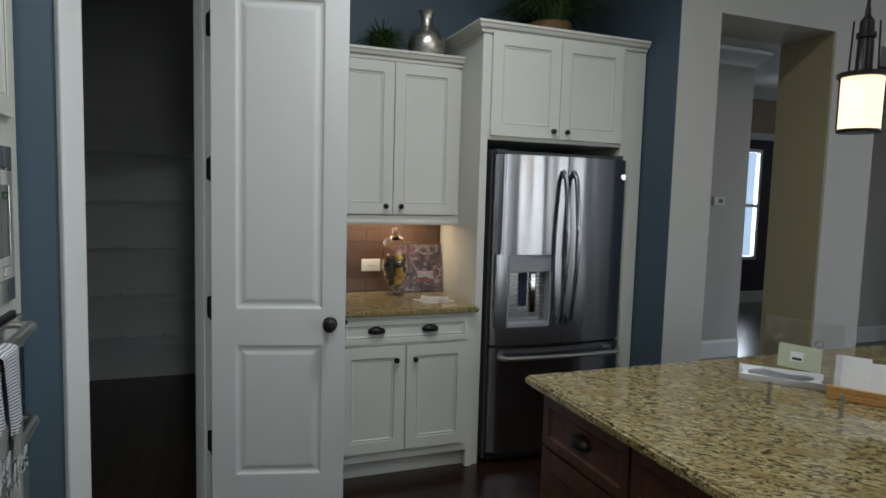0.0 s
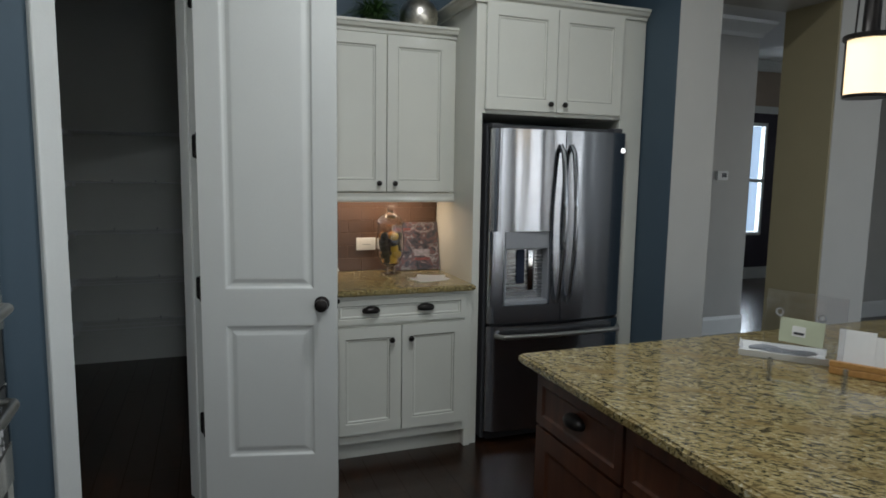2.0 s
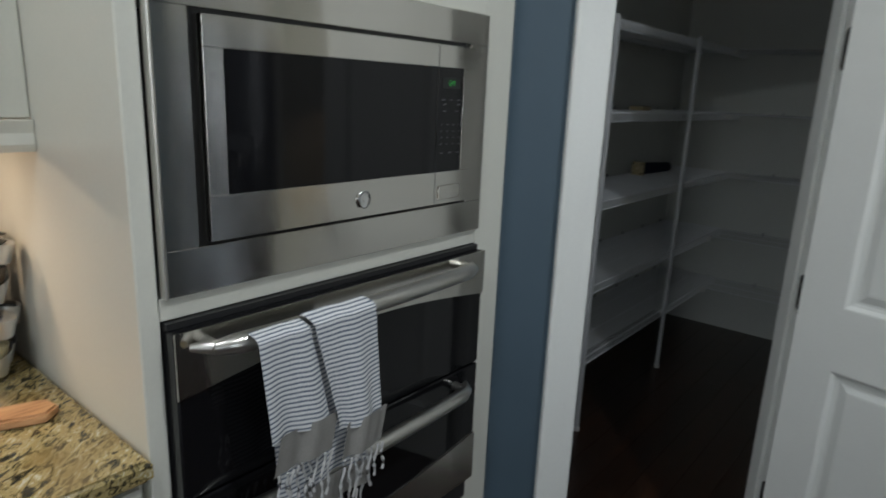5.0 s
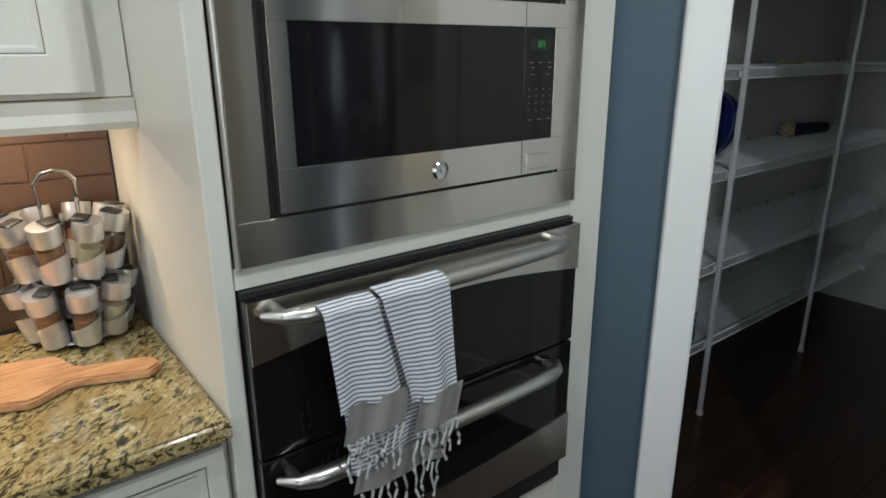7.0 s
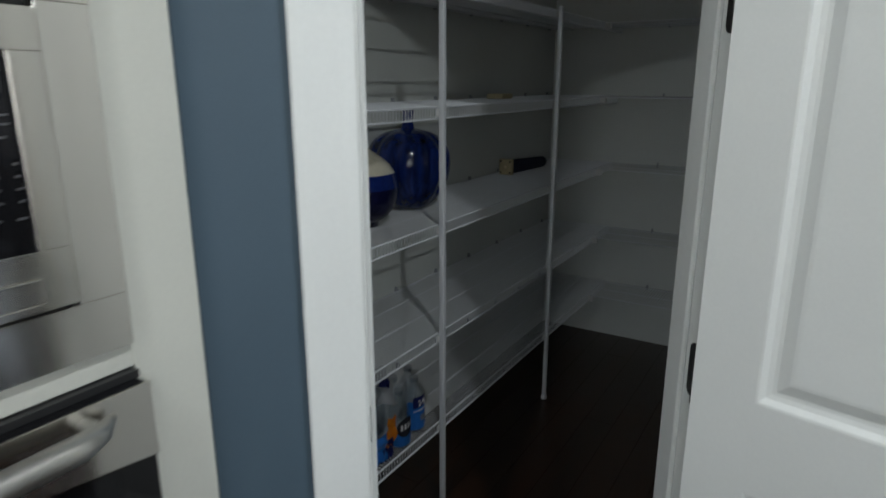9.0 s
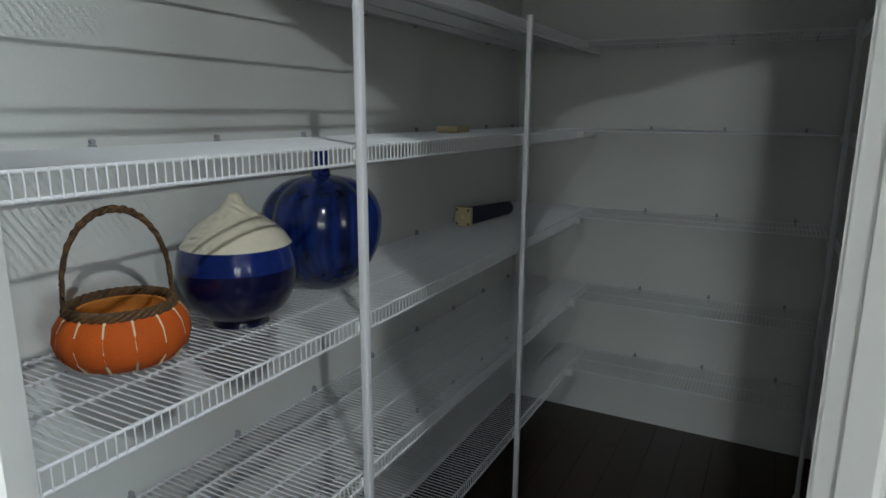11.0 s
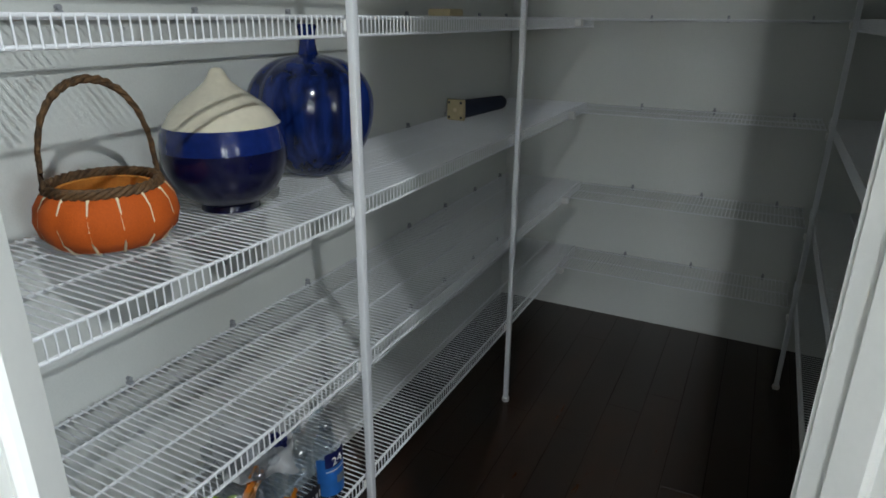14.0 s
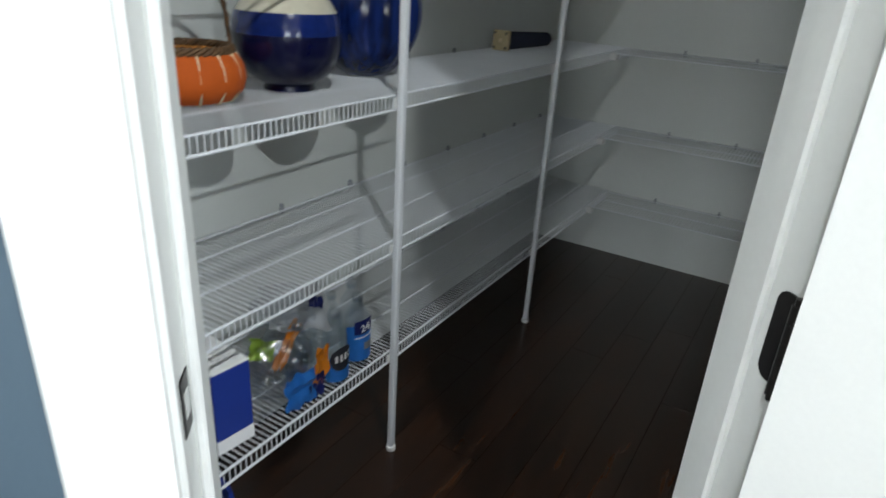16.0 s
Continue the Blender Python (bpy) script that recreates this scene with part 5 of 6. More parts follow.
for tier, (z, rr, n) in enumerate(((0.010, 0.082, 8), (0.135, 0.076, 8))):
    part("tier_ring", lathe([(rr - 0.012, z), (rr - 0.008, z - 0.003), (rr - 0.004, z), (rr - 0.008, z + 0.003)], (RX, RY, RZ), 30), M_CHROME, rack)


def spice_jar(m, k):
    j = thing("spice_jar", m.translation, "small clear jar of spice with a black lid", "jar", "jars in the spice carousel")
    def put(n, bm, mm, l=""):
        bmesh.ops.transform(bm, matrix=m, verts=bm.verts)
        part(n, bm, mm, j, l)
    put("glass_body", lathe([(0.017, 0), (0.0205, 0.003), (0.0215, 0.055), (0.019, 0.066), (0.017, 0.07), (0.004, 0.070)], (0, 0, 0), 16), M_BOTTLE)
    put("spice", lathe([(0.015, 0.003), (0.019, 0.006), (0.0198, 0.045 + 0.006 * (k % 3)), (0.004, 0.047 + 0.006 * (k % 3))], (0, 0, 0), 14), (M_SPICE, M_ENDCAP, M_TWIG, M_SPICE)[k % 4], "ground spice")
    put("collar", lathe([(0.0215, 0.064), (0.0250, 0.066), (0.0262, 0.088), (0.0255, 0.096), (0.004, 0.097)], (0, 0, 0), 16), M_SHELLS, "silver collar")
    put("lid", box((-0.020, -0.0155, 0.0972), (0.008, 0.0155, 0.1012), 0.0025, pose(0, 0, 0, 0, -4, 40 * k), 2), M_BLACK, "black flip lid")
    cup = bmesh.new()
    add_lathe(cup, [(0.0225, 0.001), (0.0240, 0.002), (0.0262, 0.036), (0.0253, 0.036), (0.0232, 0.003)], seg=20)
    for v in cup.verts:
        if v.co.z > 0.02:
            v.co.z += 0.012 * math.sin(math.atan2(v.co.y, v.co.x) + 0.6)
    put("holder_cup", cup, M_SHELLS, "silver holder cup")


for tier, (z, rr) in enumerate(((0.012, 0.070), (0.142, 0.070))):
    for k in range(8):
        a = 2 * math.pi * k / 8 + tier * 0.35
        spice_jar(pose(RX + rr * math.cos(a), RY + rr * math.sin(a), RZ + z) @ pose(0, 0, 0, 0, 0, math.degrees(a)) @ pose(0, 0, 0, 0, 13, 0) @ Matrix.Diagonal((1.05, 1.05, 1.20, 1)), k + tier)

# wooden paddle board
bm = bmesh.new()
outline = []
cx, cy = -0.825, 0.90
for i in range(33):
    u = i / 32
    y = 0.72 + 0.505 * u
    if u < 0.08:
        w = 0.085 * math.sqrt(u / 0.08)
    elif u < 0.62:
        w = 0.085 + 0.004 * math.sin(9 * u)
    elif u < 0.74:
        q = (u - 0.62) / 0.12
        w = 0.085 + (0.026 - 0.085) * (3 * q * q - 2 * q ** 3)
    elif u < 0.95:
        w = 0.026 + 0.004 * (u - 0.74) / 0.21
    else:
        w = 0.030 * math.sqrt(max(0.0, 1 - ((u - 0.95) / 0.05) ** 2))
    outline.append((w, y))
lft = [(cx - max(w, 0.002), y) for w, y in outline]
rgt = [(cx + max(w, 0.002), y) for w, y in outline[::-1]]
bm = slab(lft + rgt, 0.9150, 0.9330)
bmesh.ops.bevel(bm, geom=[e for e in bm.edges if abs(e.verts[0].co.z - e.verts[1].co.z) < 1e-4], offset=0.004, segments=2, affect="EDGES")
bmesh.ops.transform(bm, matrix=Matrix.Translation((-0.826, 1.215, 0)) @ pose(0, 0, 0, 0, 0, -20) @ Matrix.Translation((-cx, -1.215, 0)), verts=bm.verts)
tagged(part("cutting_board", bm, M_BOARD), "olive wood paddle cutting board on the granite", "cutting board")

# towel over the oven handle
tw = thing("dish_towel", (OX + 0.08, 1.53, 1.09), "grey and white striped cotton towel with tassels", "towel")


def cloth(y0, y1, y0b, y1b, ztop, zend, x_out, ripple, seed, material, name, back=False):
    """A hanging strip; the uv runs down it."""
    bm = bmesh.new()
    uvl = bm.loops.layers.uv.new("UVMap")
    nu, nv = 26, 40
    over = 0.035
    g = []
    for j in range(nv + 1):
        v = j / nv
        s = v * (over + ztop - zend)
        row = []
        for i in range(nu + 1):
            u = i / nu
            if s < over:
                a = math.pi / 2 * (s / over)
                x, z = OX + 0.084 + (x_out - 0.084 + 0.0) * math.sin(a), ztop + 0.0 - (1 - math.cos(a)) * 0.012 + 0.004
            else:
                x, z = OX + x_out, ztop - 0.008 - (s - over)
            f = min(1, max(0, (ztop - z) / max(0.01, ztop - zend)))
            y = (y0 + (y1 - y0) * u) * (1 - f) + (y0b + (y1b - y0b) * u) * f
            x += ripple * (0.35 + 0.65 * f) * (math.sin(u * 8.2 + seed + 1.5 * f) + 0.45 * math.sin(u * 17 + seed * 2 - f))
            z += 0.006 * math.sin(u * 5 + seed) * f - 0.012 * u * 0
            row.append((bm.verts.new((x, y, z)), u, s))
        g.append(row)
    for j in range(nv):
        for i in range(nu):
            q = (g[j][i], g[j + 1][i], g[j + 1][i + 1], g[j][i + 1])
            fc = bm.faces.new([c[0] for c in q])
            for lp, c in zip(fc.loops, q):
                lp[uvl].uv = (c[1] * 0.2, c[2])
    return part(name, bm, material, tw)


cloth(1.384, 1.478, 1.402, 1.522, 1.098, 0.925, 0.112, 0.0035, 0.4, M_TOWEL, "towel_fold")
cloth(1.480, 1.616, 1.536, 1.634, 1.104, 0.896, 0.120, 0.0045, 2.1, M_TOWEL, "towel_fold")
cloth(1.405, 1.608, 1.425, 1.612, 1.090, 0.800, 0.100, 0.0040, 4.0, M_TOWEL, "towel_back")


def hem(y0, y1, z0, z1, x, seed):
    bm = bmesh.new()
    n = 16
    g = [[bm.verts.new((OX + x + 0.0042 * (math.sin(8.2 * i / n + seed) + 0.45 * math.sin(17 * i / n + 2 * seed)), y0 + (y1 - y0) * i / n + 0.003 * k, z0 + (z1 - z0) * k / 5)) for k in range(6)] for i in range(n + 1)]
    for i in range(n):
        for k in range(5):
            bm.faces.new((g[i][k], g[i + 1][k], g[i + 1][k + 1], g[i][k + 1]))
    part("hem_band", bm, M_TASSEL, tw, "plain grey hem")


hem(1.403, 1.523, 0.862, 0.928, 0.1135, 1.9)
hem(1.537, 1.635, 0.832, 0.899, 0.1215, 3.6)
hem(1.427, 1.614, 0.745, 0.802, 0.101, 5.0)
rnd = random.Random(12)
for y0, y1, z, x, n in ((1.406, 1.522, 0.862, 0.114, 9), (1.538, 1.635, 0.832, 0.122, 9), (1.430, 1.612, 0.745, 0.102, 10)):
    for k in range(n):
        y = y0 + (y1 - y0) * (k + 0.5) / n
        dx, L = rnd.uniform(-0.012, 0.012), rnd.uniform(0.05, 0.085)
        pts = [(OX + x + 0.004 * math.sin(k), y + dx * (i / 6) + 0.003 * math.sin(i * 1.3 + k), z - L * i / 6) for i in range(7)]
        part("tassel", tube(pts, [0.0028, 0.0024, 0.0026, 0.0022, 0.0034, 0.0022, 0.0030], 6), M_FRINGE, tw, "knotted pale grey tassel")


# ---- pantry shelves ----
LV = (0.335, 0.667, 1.037, 1.404, 1.765)
WR, RR = 0.0014, 0.0032


def rod(bm, p0, p1, r, seg=5):
    p0, p1 = Vector(p0), Vector(p1)
    d = (p1 - p0).normalized()
    s = d.orthogonal().normalized()
    w = d.cross(s)
    ra = [bm.verts.new(p0 + r * (math.cos(2 * math.pi * k / seg) * s + math.sin(2 * math.pi * k / seg) * w)) for k in range(seg)]
    rb = [bm.verts.new(v.co + (p1 - p0)) for v in ra]
    for k in range(seg):
        j = (k + 1) % seg
        bm.faces.new((ra[k], ra[j], rb[j], rb[k]))


def wire_shelf(m, length, depth, z, label, group, mids=(0.28, 0.64), lipped=True):
    """Local x along the front, local y from the wall (0) to the front (depth)."""
    mm = m @ pose(0, 0, z)
    s = thing("wire_shelf", mm @ Vector((length / 2, 0, 0)), label, "shelf", group)
    lip = 0.036

    def P(x, y, zz):
        return mm @ Vector((x, y, zz))
    for nm, y, zz in (("front_rail", depth, -0.002), ("lip_rail", depth + 0.001, -lip), ("back_rail", 0.012, -0.004)):
        if nm == "lip_rail" and not lipped:
            continue
        bm = bmesh.new()
        rod(bm, P(0, y, zz), P(length, y, zz), RR, 8)
        part(nm, bm, M_WIRE, s)
    for q in mids:
        bm = bmesh.new()
        rod(bm, P(0, depth * q, -0.0052), P(length, depth * q, -0.0052), RR, 8)
        part("long_rod", bm, M_WIRE, s)
    bm = bmesh.new()
    n = int((length - 0.008) / 0.0147)
    for i in range(n + 1):
        x = 0.004 + i * 0.0147
        rod(bm, P(x, 0.006, 0), P(x, depth + 0.001, 0), WR)
        if lipped:
            rod(bm, P(x, depth + 0.0035, 0), P(x, depth + 0.0035, -lip - 0.002), WR)
    w = part("wire_deck", bm, M_WIRE, s, "white coated deck wires")
    w["kind"] = "stuff"
    k = 0.10
    while k < length:
        bm = bmesh.new()
        add_box(bm, (k - 0.006, -0.0, -0.012), (k + 0.006, 0.014, 0.006), 0.002, mm)
        add_cyl(bm, P(k, 0.012, 0.011), P(k, 0.002, 0.011), 0.005, seg=10)
        part("wall_clip", bm, M_GREYP, s, "grey wall clip")
        k += 0.30
    return s


LX0, LX1 = YL + 0.01, PB - 0.004
SD = 0.380
ML = Matrix.Translation((PL, LX1, 0)) @ pose(0, 0, 0, 0, 0, -90)     # local x towards -y, local y towards +x
for z in LV:
    wire_shelf(ML, LX1 - LX0, SD, z, "white coated wire shelf along the pantry wall", "long pantry shelves")
MB = Matrix.Translation((0.06, PB, 0)) @ pose(0, 0, 0, 0, 0, 180)    # local x towards -x, local y towards -y
for z in LV:
    wire_shelf(MB, 0.06 - (PL + SD) - 0.012, 0.30, z - 0.003, "short white wire shelf across the pantry end", "end pantry shelves", (0.5,), False)
MR = Matrix.Translation((PR, 3.55, 0)) @ pose(0, 0, 0, 0, 0, 90)     # local x towards +y, local y towards -x
for z in LV:
    wire_shelf(MR, PB - 0.004 - 3.55, SD, z, "white coated wire shelf on the far pantry wall", "right pantry shelves")


def pole(x, y, label):
    p = thing("shelf_pole", (x, y, 0), label, "pole", "pantry shelf poles")
    part("tube", box((x - 0.0085, y - 0.0092, 0.012), (x + 0.0085, y + 0.0092, LV[-1] + 0.012), 0.003, None, 2), M_WIRE, p)
    part("foot", lathe([(0.013, 0), (0.014, 0.003), (0.0135, 0.016), (0.010, 0.018)], (x, y, 0), 14), M_WPLAST, p)
    for z in LV:
        part("clip", box((x - 0.016, y - 0.012, z - 0.030), (x - 0.0085, y + 0.012, z - 0.006), 0.003), M_WPLAST, p)


for y in (3.278, 4.218):
    pole(PL + SD + 0.0195, y, "white metal pole holding the wire shelves")
pole(PR - SD - 0.0195, 4.80, "white metal pole holding the wire shelves")
for z in LV:
    # corner joiners between long and end shelves
    j = tagged(part("corner_joiner", box((PL + SD + 0.004, PB - 0.32, z - 0.034), (PL + SD + 0.034, PB - 0.29, z - 0.004), 0.004), M_WPLAST), "small white plastic shelf corner joiner", "shelf joiner", "shelf corner joiners")

# ---- things on the pantry shelves ----
S3 = LV[2] + WR
# onion-shaped jar: cream top, blue shoulder, midnight belly
vx, vy = -1.090, 3.140
vz = S3 + 0.0005
onion = thing("onion_jar", (vx, vy, vz), "round ceramic jar with a cream top and blue body", "jar")


R = 0.130
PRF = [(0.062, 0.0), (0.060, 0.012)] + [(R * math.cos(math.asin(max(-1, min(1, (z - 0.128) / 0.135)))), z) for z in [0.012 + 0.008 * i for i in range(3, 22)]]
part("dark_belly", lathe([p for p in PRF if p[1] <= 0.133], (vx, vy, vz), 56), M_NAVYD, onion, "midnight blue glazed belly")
part("blue_band", lathe([p for p in PRF if 0.131 <= p[1] <= 0.182], (vx, vy, vz), 56), M_NAVY, onion, "cobalt blue glazed band")
part("cream_top", lathe([(0.119, 0.180), (0.114, 0.187), (0.103, 0.205), (0.085, 0.222), (0.063, 0.238), (0.043, 0.252), (0.029, 0.263), (0.0205, 0.274), (0.0155, 0.285), (0.009, 0.2915), (0.001, 0.293)], (vx, vy, vz), 56,
                          lambda a, z: 1 + 0.006 * math.sin(3 * a + 60 * z)), M_CREAM, onion, "cream glazed onion-shaped top")

# ribbed blue pumpkin jar
px_, py_ = -1.122, 3.458
pump = thing("pumpkin_jar", (px_, py_, vz), "ribbed cobalt blue ceramic pumpkin jar", "jar")
prof = [(0.042, 0.0), (0.056, 0.003)] + [(0.145 * ((1 - ((0.165 - z) / 0.178) ** 2.0) ** 0.55 if z < 0.165 else (1 - ((z - 0.165) / 0.116) ** 2.3) ** 0.5), z) for z in [0.012 + 0.0106 * i for i in range(25)]] + [(0.022, 0.279)]
part("body", lathe(prof, (px_, py_, vz), 96, lambda a, z: 1 - 0.06 * (abs(math.cos(5 * a)) ** 5) * min(1, z / 0.08)), M_NAVY2, pump)
part("stem", lathe([(0.026, 0.268), (0.021, 0.282), (0.017, 0.305), (0.019, 0.330), (0.023, 0.340), (0.018, 0.344), (0.001, 0.345)], (px_, py_, vz), 24, lambda a, z: 1 + 0.06 * math.sin(5 * a)), M_NAVY, pump, "cobalt blue stem")

# pumpkin basket with a twig handle
bx_, by_ = -1.118, 2.892
bask = thing("pumpkin_basket", (bx_, by_, vz), "orange felt pumpkin basket with a twig handle", "basket")


def felt(a, z):
    return 1 - 0.018 * abs(math.cos(7 * a)) ** 8


part("felt_body", lathe([(0.075, 0.0), (0.098, 0.006), (0.118, 0.026), (0.125, 0.052), (0.120, 0.078), (0.108, 0.096), (0.094, 0.104), (0.086, 0.100), (0.092, 0.078), (0.094, 0.045), (0.080, 0.016), (0.004, 0.014)], (bx_, by_, vz), 84, felt), M_ORANGE, bask)
part("lining", lathe([(0.084, 0.014), (0.0905, 0.045), (0.0885, 0.078), (0.082, 0.102), (0.078, 0.100), (0.085, 0.078), (0.087, 0.045), (0.078, 0.020), (0.002, 0.018)], (bx_, by_, vz), 48), M_ORANGE2, bask, "orange lining in a lit yellow-orange tone")
for k in range(14):
    a = math.pi * (k + 0.5) / 7 - math.pi / 14
    pts = [(r, z) for r, z in ((0.084, 0.001), (0.100, 0.006), (0.116, 0.026), (0.1225, 0.052), (0.1175, 0.078), (0.106, 0.097), (0.094, 0.106))]
    part("stitch", tube([(bx_ + r * 0.985 * math.cos(a), by_ + r * 0.985 * math.sin(a), vz + z) for r, z in pts], 0.0026, 6), M_STITCH, bask, "cream yarn stitch")
rnd = random.Random(2)
for k in range(4):
    pts = [(bx_ + (0.094 + 0.006 * math.cos(9 * t + k * 1.6)) * math.cos(t), by_ + (0.094 + 0.006 * math.cos(9 * t + k * 1.6)) * math.sin(t), vz + 0.106 + 0.007 * math.sin(9 * t + k * 1.6)) for t in [2 * math.pi * i / 70 for i in range(70)]]
    part("rim_twig", tube(pts, 0.0048, 6, True), M_TWIG, bask, "twisted brown twig")
HA = radians(72)
for k in range(3):
    pts, rr = [], []
    for i in range(61):
        t = math.pi * i / 60
        r = 0.099 * math.cos(t)
        z = 0.106 + 0.180 * math.sin(t) ** 0.75
        ph = 12 * t + k * 2.1
        w = 0.0040
        ox, oz = w * math.cos(ph), w * math.sin(ph)
        pts.append((bx_ + r * math.cos(HA) - (ox) * math.sin(HA), by_ + r * math.sin(HA) + ox * math.cos(HA), vz + z + oz))
        rr.append(0.0041 + 0.0008 * math.sin(i * 1.7 + k))
    part("handle_twig", tube(pts, rr, 7), M_TWIG, bask, "twisted brown twig handle")

bask.scale = (0.90, 0.90, 0.94)
onion.scale = (0.93, 0.93, 0.93)
pump.scale = (1.04, 1.04, 1.01)

# fabric roll with a square end block
roll = thing("fabric_roll", (-1.15, 4.53, S3), "dark navy fabric roll with a cream square end block", "roll")
RM = Matrix.Translation((-1.180, 4.372, S3 + 0.042)) @ pose(0, 0, 0, 0, 0, 84)   # local x along the roll
part("roll_body", tube([RM @ Vector((0.012 + 0.025 * i, 0, -0.004 - 0.0004 * i)) for i in range(16)], [0.036 - 0.0006 * i for i in range(15)] + [0.016], 20), M_TUBE, roll)
eb = part("end_block", box((0.0, -0.036, -0.040), (0.018, 0.036, 0.036), 0.003, RM), M_ENDCAP, roll, "cream square end block")
for sy in (-0.026, 0.026):
    for sz in (-0.029, 0.025):
        part("nail_hole", cyl(RM @ Vector((-0.0012, sy, sz)), RM @ Vector((0.004, sy, sz)), 0.0052, seg=10), M_INK, eb, "dark nail hole")
part("hub", cyl(RM @ Vector((-0.0008, 0, -0.002)), RM @ Vector((0.004, 0, -0.002)), 0.008, seg=12), M_STITCH, eb)

# small tan block on the shelf above
tagged(part("wooden_chip", box((-1.15, 4.10, LV[3] + WR + 0.0005), (-1.07, 4.20, LV[3] + WR + 0.022), 0.006, None, 2), M_ENDCAP), "small tan wooden piece on the wire shelf", "wood piece")

# water bottles on the lowest shelf
S1 = LV[0] + WR + 0.0005
BP = [(0.024, 0.0), (0.0315, 0.006), (0.0325, 0.03), (0.030, 0.036), (0.0325, 0.042), (0.0325, 0.075), (0.0305, 0.080), (0.0325, 0.086), (0.0325, 0.130), (0.028, 0.150), (0.018, 0.168), (0.0125, 0.176), (0.0125, 0.190)]


def bottle(at, rz, label_mat, tilt=0):
    b = thing("water_bottle", at, "clear plastic water bottle with a blue label", "bottle", "water bottles on the low shelf")
    m = pose(*at, tilt, 0, rz)
    for nm, prof, mm, lab in (("bottle_body", BP + [(0.011, 0.190)], M_BOTTLE, ""), ("label", [(0.0330, 0.046), (0.0333, 0.047), (0.0333, 0.114), (0.0330, 0.115)], label_mat, "wrap-round label"),
                              ("cap", [(0.0145, 0.186), (0.0150, 0.188), (0.0150, 0.202), (0.013, 0.204), (0.001, 0.204)], M_WRAP, "clear screw cap")):
        if mm is None:
            continue
        bm = lathe(prof, (0, 0, 0), 24)
        bmesh.ops.transform(bm, matrix=m, verts=bm.verts)
        part(nm, bm, mm, b, lab)
    if label_mat is None:
        return
    for z0, z1, mm in ((0.102, 0.112, M_LNAVY), (0.050, 0.053, M_PAPER)):
        bm = lathe([(0.0334, z0), (0.0337, z0 + 0.001), (0.0337, z1 - 0.001), (0.0334, z1)], (0, 0, 0), 24)
        bmesh.ops.transform(bm, matrix=m, verts=bm.verts)
        part("label_band", bm, mm, b)


for k, (x, y, lm) in enumerate(((-0.925, 3.185, M_LBLUE), (-0.915, 3.085, M_LBLUE), (-0.985, 3.235, M_LBLUE), (-0.985, 3.150, M_LBLUE), (-0.990, 3.055, M_LBLUE), (-0.945, 2.990, M_LBLUE), (-1.035, 3.110, M_LBLUE), (-1.03, 3.01, M_LBLUE))):
    bottle((x, y, S1), 40 * k, None)


# torn multipack film over the bottles
def film(name, cxy, z0, w, d, h, seed, material, label, rot=0):
    bm = bmesh.new()
    bmesh.ops.create_icosphere(bm, subdivisions=4, radius=1)
    for v in bm.verts:
        p = v.co.copy()
        k = 1 + 0.22 * noise.noise(p * 2.1 + Vector((seed, 0, 0))) + 0.10 * noise.noise(p * 6 + Vector((0, seed, 0))) + 0.05 * noise.noise(p * 14)
        v.co = Vector((p.x * w * k, p.y * d * k, p.z * h * k))
    bmesh.ops.transform(bm, matrix=pose(cxy[0], cxy[1], z0, 0, 0, rot), verts=bm.verts)
    return bm


pack = thing("multipack_wrap", (-0.98, 2.97, S1), "torn clear multipack wrap with blue and orange print", "plastic wrap")
part("film", film("film", (-0.99, 2.955), S1 + 0.085, 0.072, 0.080, 0.080, 3.0, M_WRAP, ""), M_WRAP, pack, "crumpled clear film")
part("film", film("film", (-1.03, 3.03), S1 + 0.190, 0.080, 0.075, 0.030, 8.0, M_WRAP, ""), M_WRAP, pack, "crumpled clear film")


def scrap(at, rx, ry, rz, w, h, mm, seed):
    bm = bmesh.new()
    n = 10
    m = pose(*at, rx, ry, rz)
    g = [[bm.verts.new(m @ Vector((w * (i / n - 0.5) * (1 + 0.25 * noise.noise(Vector((j * 0.4, seed, 0)))), 0.012 * noise.noise(Vector((i * 0.35, j * 0.35, seed))), h * (j / n - 0.5) * (1 + 0.3 * noise.noise(Vector((seed, i * 0.4, 1))))))) for j in range(n + 1)] for i in range(n + 1)]
    for i in range(n):
        for j in range(n):
            bm.faces.new((g[i][j], g[i + 1][j], g[i + 1][j + 1], g[i][j + 1]))
    bmesh.ops.solidify(bm, geom=bm.faces[:], thickness=0.0008)
    part("printed_film", bm, mm, pack, "printed film scrap")


scrap((-0.905, 2.955, S1 + 0.052), 0, 0, 82, 0.085, 0.090, M_LBLUE, 1.0)
scrap((-0.900, 3.020, S1 + 0.090), 0, 12, 82, 0.040, 0.095, M_LORANGE, 2.2)
scrap((-0.955, 2.965, S1 + 0.150), -30, 40, 60, 0.028, 0.120, M_LORANGE, 3.1)
scrap((-0.985, 2.915, S1 + 0.150), -40, 20, 60, 0.060, 0.050, M_LGREEN, 4.4)
scrap((-1.00, 3.04, S1 + 0.205), -62, 8, 60, 0.17, 0.14, M_WRAPW, 6.4)
scrap((-0.965, 3.075, S1 + 0.215), -40, 20, 60, 0.035, 0.030, M_LNAVY, 5.1)


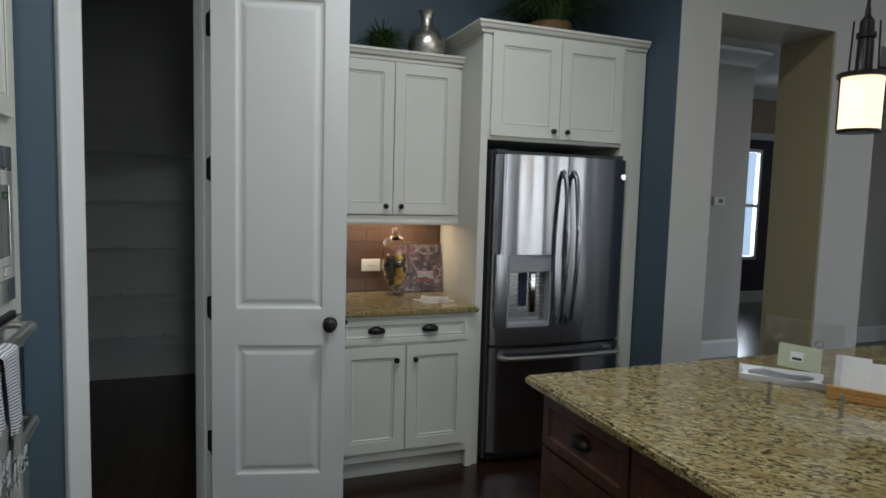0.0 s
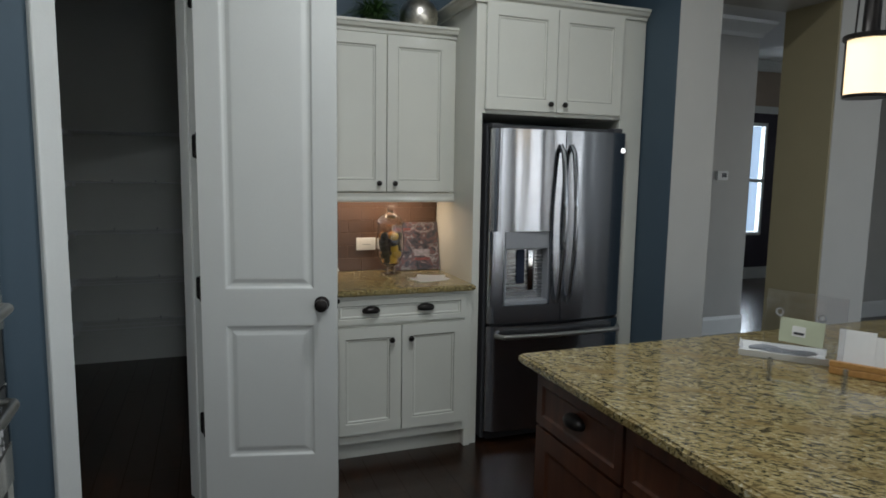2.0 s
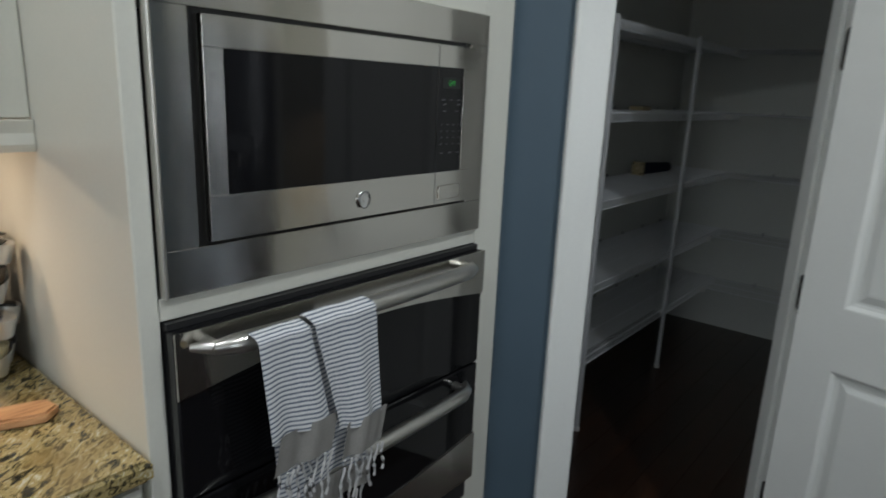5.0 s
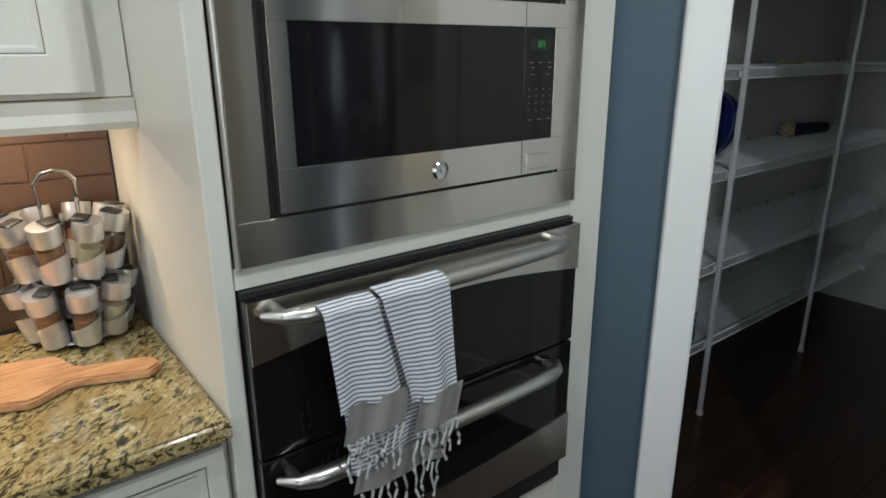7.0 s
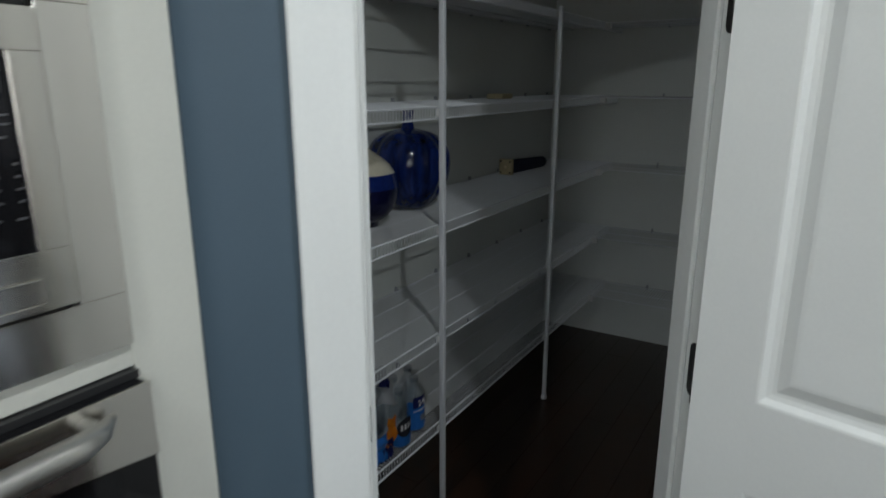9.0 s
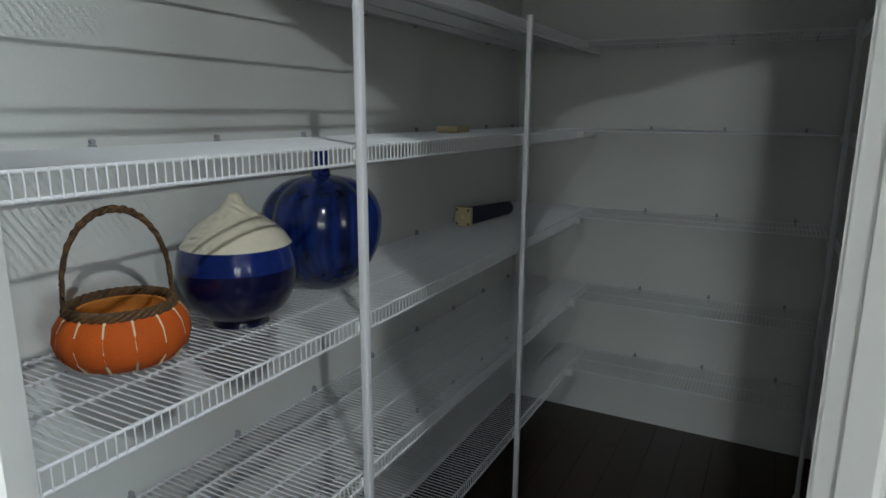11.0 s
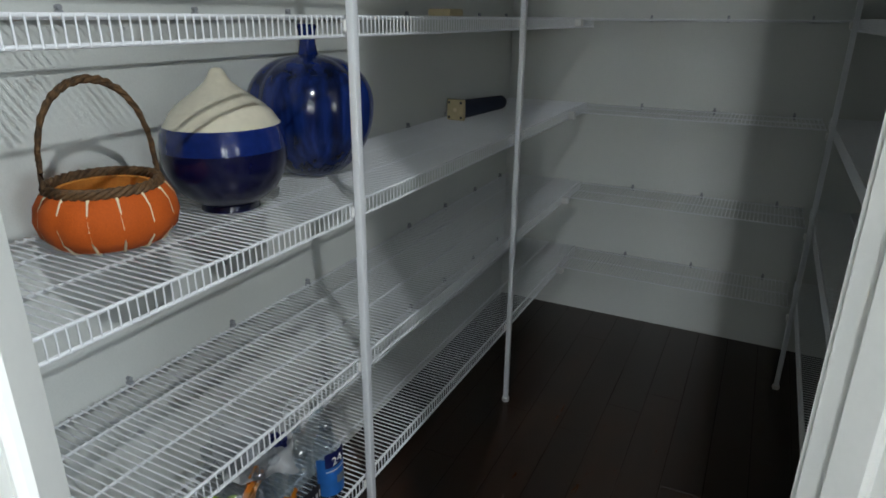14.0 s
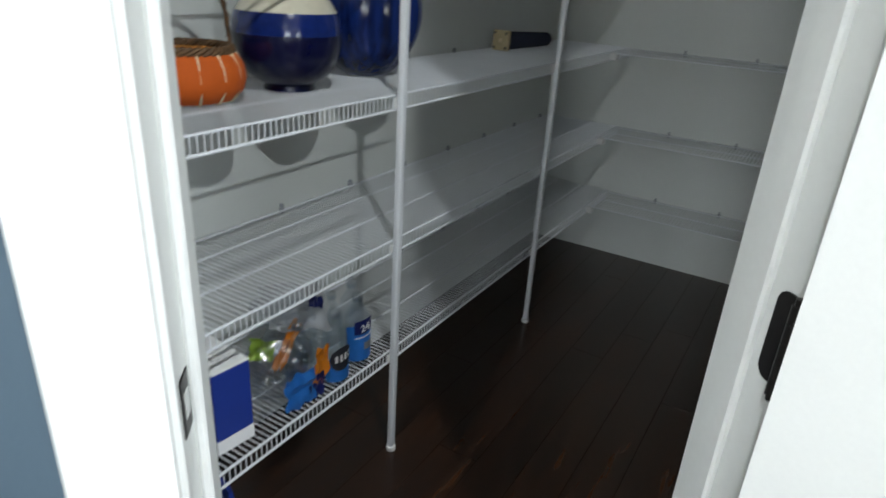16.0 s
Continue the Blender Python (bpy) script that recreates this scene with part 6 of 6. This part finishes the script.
def wrap(c, r, a0, a1, z0, z1, mm, oval=False, slant=0.0):
    """A patch of film bent round a bottle."""
    bm = bmesh.new()
    n, k = 14, 10
    g = []
    for i in range(n + 1):
        u = 2 * i / n - 1
        h = math.sqrt(max(0.0004, 1 - u * u)) if oval else 1 - 0.10 * abs(u) ** 6
        a = radians(a0 + (a1 - a0) * i / n)
        g.append([bm.verts.new((c[0] + r * math.cos(a), c[1] + r * math.sin(a), S1 + (z0 + z1) / 2 + slant * u + (z1 - z0) / 2 * h * (2 * j / k - 1))) for j in range(k + 1)])
    for i in range(n):
        for j in range(k):
            bm.faces.new((g[i][j], g[i + 1][j], g[i + 1][j + 1], g[i][j + 1]))
    bmesh.ops.solidify(bm, geom=bm.faces[:], thickness=0.0004)
    part("printed_film", bm, mm, pack, "printed film patch")


B0, B1 = (-0.925, 3.185), (-0.915, 3.085)
wrap(B0, 0.0350, -100, 55, 0.024, 0.128, M_LBLUE, slant=0.004)
wrap(B0, 0.0358, -62, 40, 0.106, 0.146, M_LNAVY, slant=0.006)
wrap(B0, 0.0362, -20, 26, 0.056, 0.078, M_GREYP)
wrap(B0, 0.0362, -60, 30, 0.094, 0.098, M_PAPER, slant=0.005)
wrap(B1, 0.0350, -90, 50, 0.020, 0.085, M_LBLUE, slant=0.004)
wrap(B1, 0.0358, -70, 40, 0.052, 0.118, M_INK, True, 0.006)
for q in range(4):
    wrap(B1, 0.0362, -48 + 20 * q, -36 + 20 * q, 0.074 + 0.0025 * q, 0.094 + 0.0025 * q, M_PAPER)
scrap((-0.905, 3.00, S1 + 0.038), 0, 0, 80, 0.050, 0.070, M_LNAVY, 7.4)
txt = bpy.data.curves.new("count_print", "FONT")
txt.body, txt.size, txt.extrude = "24", 0.030, 0.0002
tmp = new("count_print", txt)
bpy.context.view_layer.update()
me = bpy.data.meshes.new_from_object(tmp.evaluated_get(bpy.context.evaluated_depsgraph_get()))
bpy.data.objects.remove(tmp)
me.transform(pose(-0.8900, 3.1585, S1 + 0.113, 0, 0, 78) @ pose(0, 0, 0, 90, 0, 0) @ pose(0, 0, 0, 0, 0, 10))
me.materials.append(M_PAPER)
ct = new("count_print", me)
ct.parent = pack
ct.matrix_parent_inverse = pack.matrix_world.inverted()
cart = thing("card_box", (-0.985, 2.775, S1), "blue and white card box on the wire shelf", "box")
CM = pose(-0.985, 2.785, S1, 0, 0, -6)
part("carton", box((-0.085, -0.045, 0.0), (0.060, 0.045, 0.200), 0.002, CM), M_BOX, cart)
part("white_base_print", box((-0.0855, -0.0455, 0.0005), (0.0605, 0.0455, 0.036), 0.001, CM), M_PAPER, cart, "white printed band")
part("white_top_flap", box((-0.085, -0.045, 0.2002), (0.060, 0.045, 0.2025), 0.0005, CM), M_PAPER, cart, "white top flap")

# blue tub on the pantry floor under the low shelf
tagged(part("blue_bucket", lathe([(0.085, 0), (0.10, 0.004), (0.115, 0.19), (0.122, 0.195), (0.122, 0.205), (0.112, 0.205), (0.096, 0.012), (0.002, 0.010)], (-1.00, 2.66, 0.001), 40), M_BOX), "dark blue plastic tub on the pantry floor", "tub")

# ---- floor planks ----
PW, GAP = 0.127, 0.0007
rnd = random.Random(21)
deck = tagged(new("floor"), "dark walnut stained wooden plank floor", "floor", "", "structure")
near_mesh = {}
rest = []
col = 0
x = -1.40
while x < 8.5:
    y = -5.0 - rnd.uniform(0, 1.2)
    while y < 7.9:
        L = rnd.choice((0.9, 1.2, 1.5, 1.8))
        if -1.3 < x < 2.5 and y + L > 0.6 and y < 5.3:
            if L not in near_mesh:
                bm = bmesh.new()
                add_box(bm, (GAP / 2, GAP / 2, -0.015), (PW - GAP / 2, L - GAP / 2, 0.0), 0.0007)
                me = bpy.data.meshes.new("plank")
                bm.to_mesh(me)
                bm.free()
                me.materials.append(M_FLOOR)
                near_mesh[L] = me
            ob = new("plank", near_mesh[L])
            ob.location = (x, y, 0)
            ob.parent = deck
        else:
            rest.append((x, y, L))
        y += L
    x += PW
verts, faces = [], []
for x, y, L in rest:
    b0 = len(verts)
    x0, x1, y0, y1 = x + GAP / 2, x + PW - GAP / 2, y + GAP / 2, y + L - GAP / 2
    verts += [(x0, y0, -0.015), (x1, y0, -0.015), (x1, y1, -0.015), (x0, y1, -0.015), (x0, y0, 0), (x1, y0, 0), (x1, y1, 0), (x0, y1, 0)]
    faces += [(b0 + 4, b0 + 5, b0 + 6, b0 + 7), (b0, b0 + 1, b0 + 5, b0 + 4), (b0 + 1, b0 + 2, b0 + 6, b0 + 5), (b0 + 2, b0 + 3, b0 + 7, b0 + 6), (b0 + 3, b0, b0 + 4, b0 + 7)]
me = bpy.data.meshes.new("far_planks")
me.from_pydata(verts, [], faces)
me.materials.append(M_FLOOR)
fp = new("far_planks", me)
fp.parent = deck
fp["kind"] = "stuff"
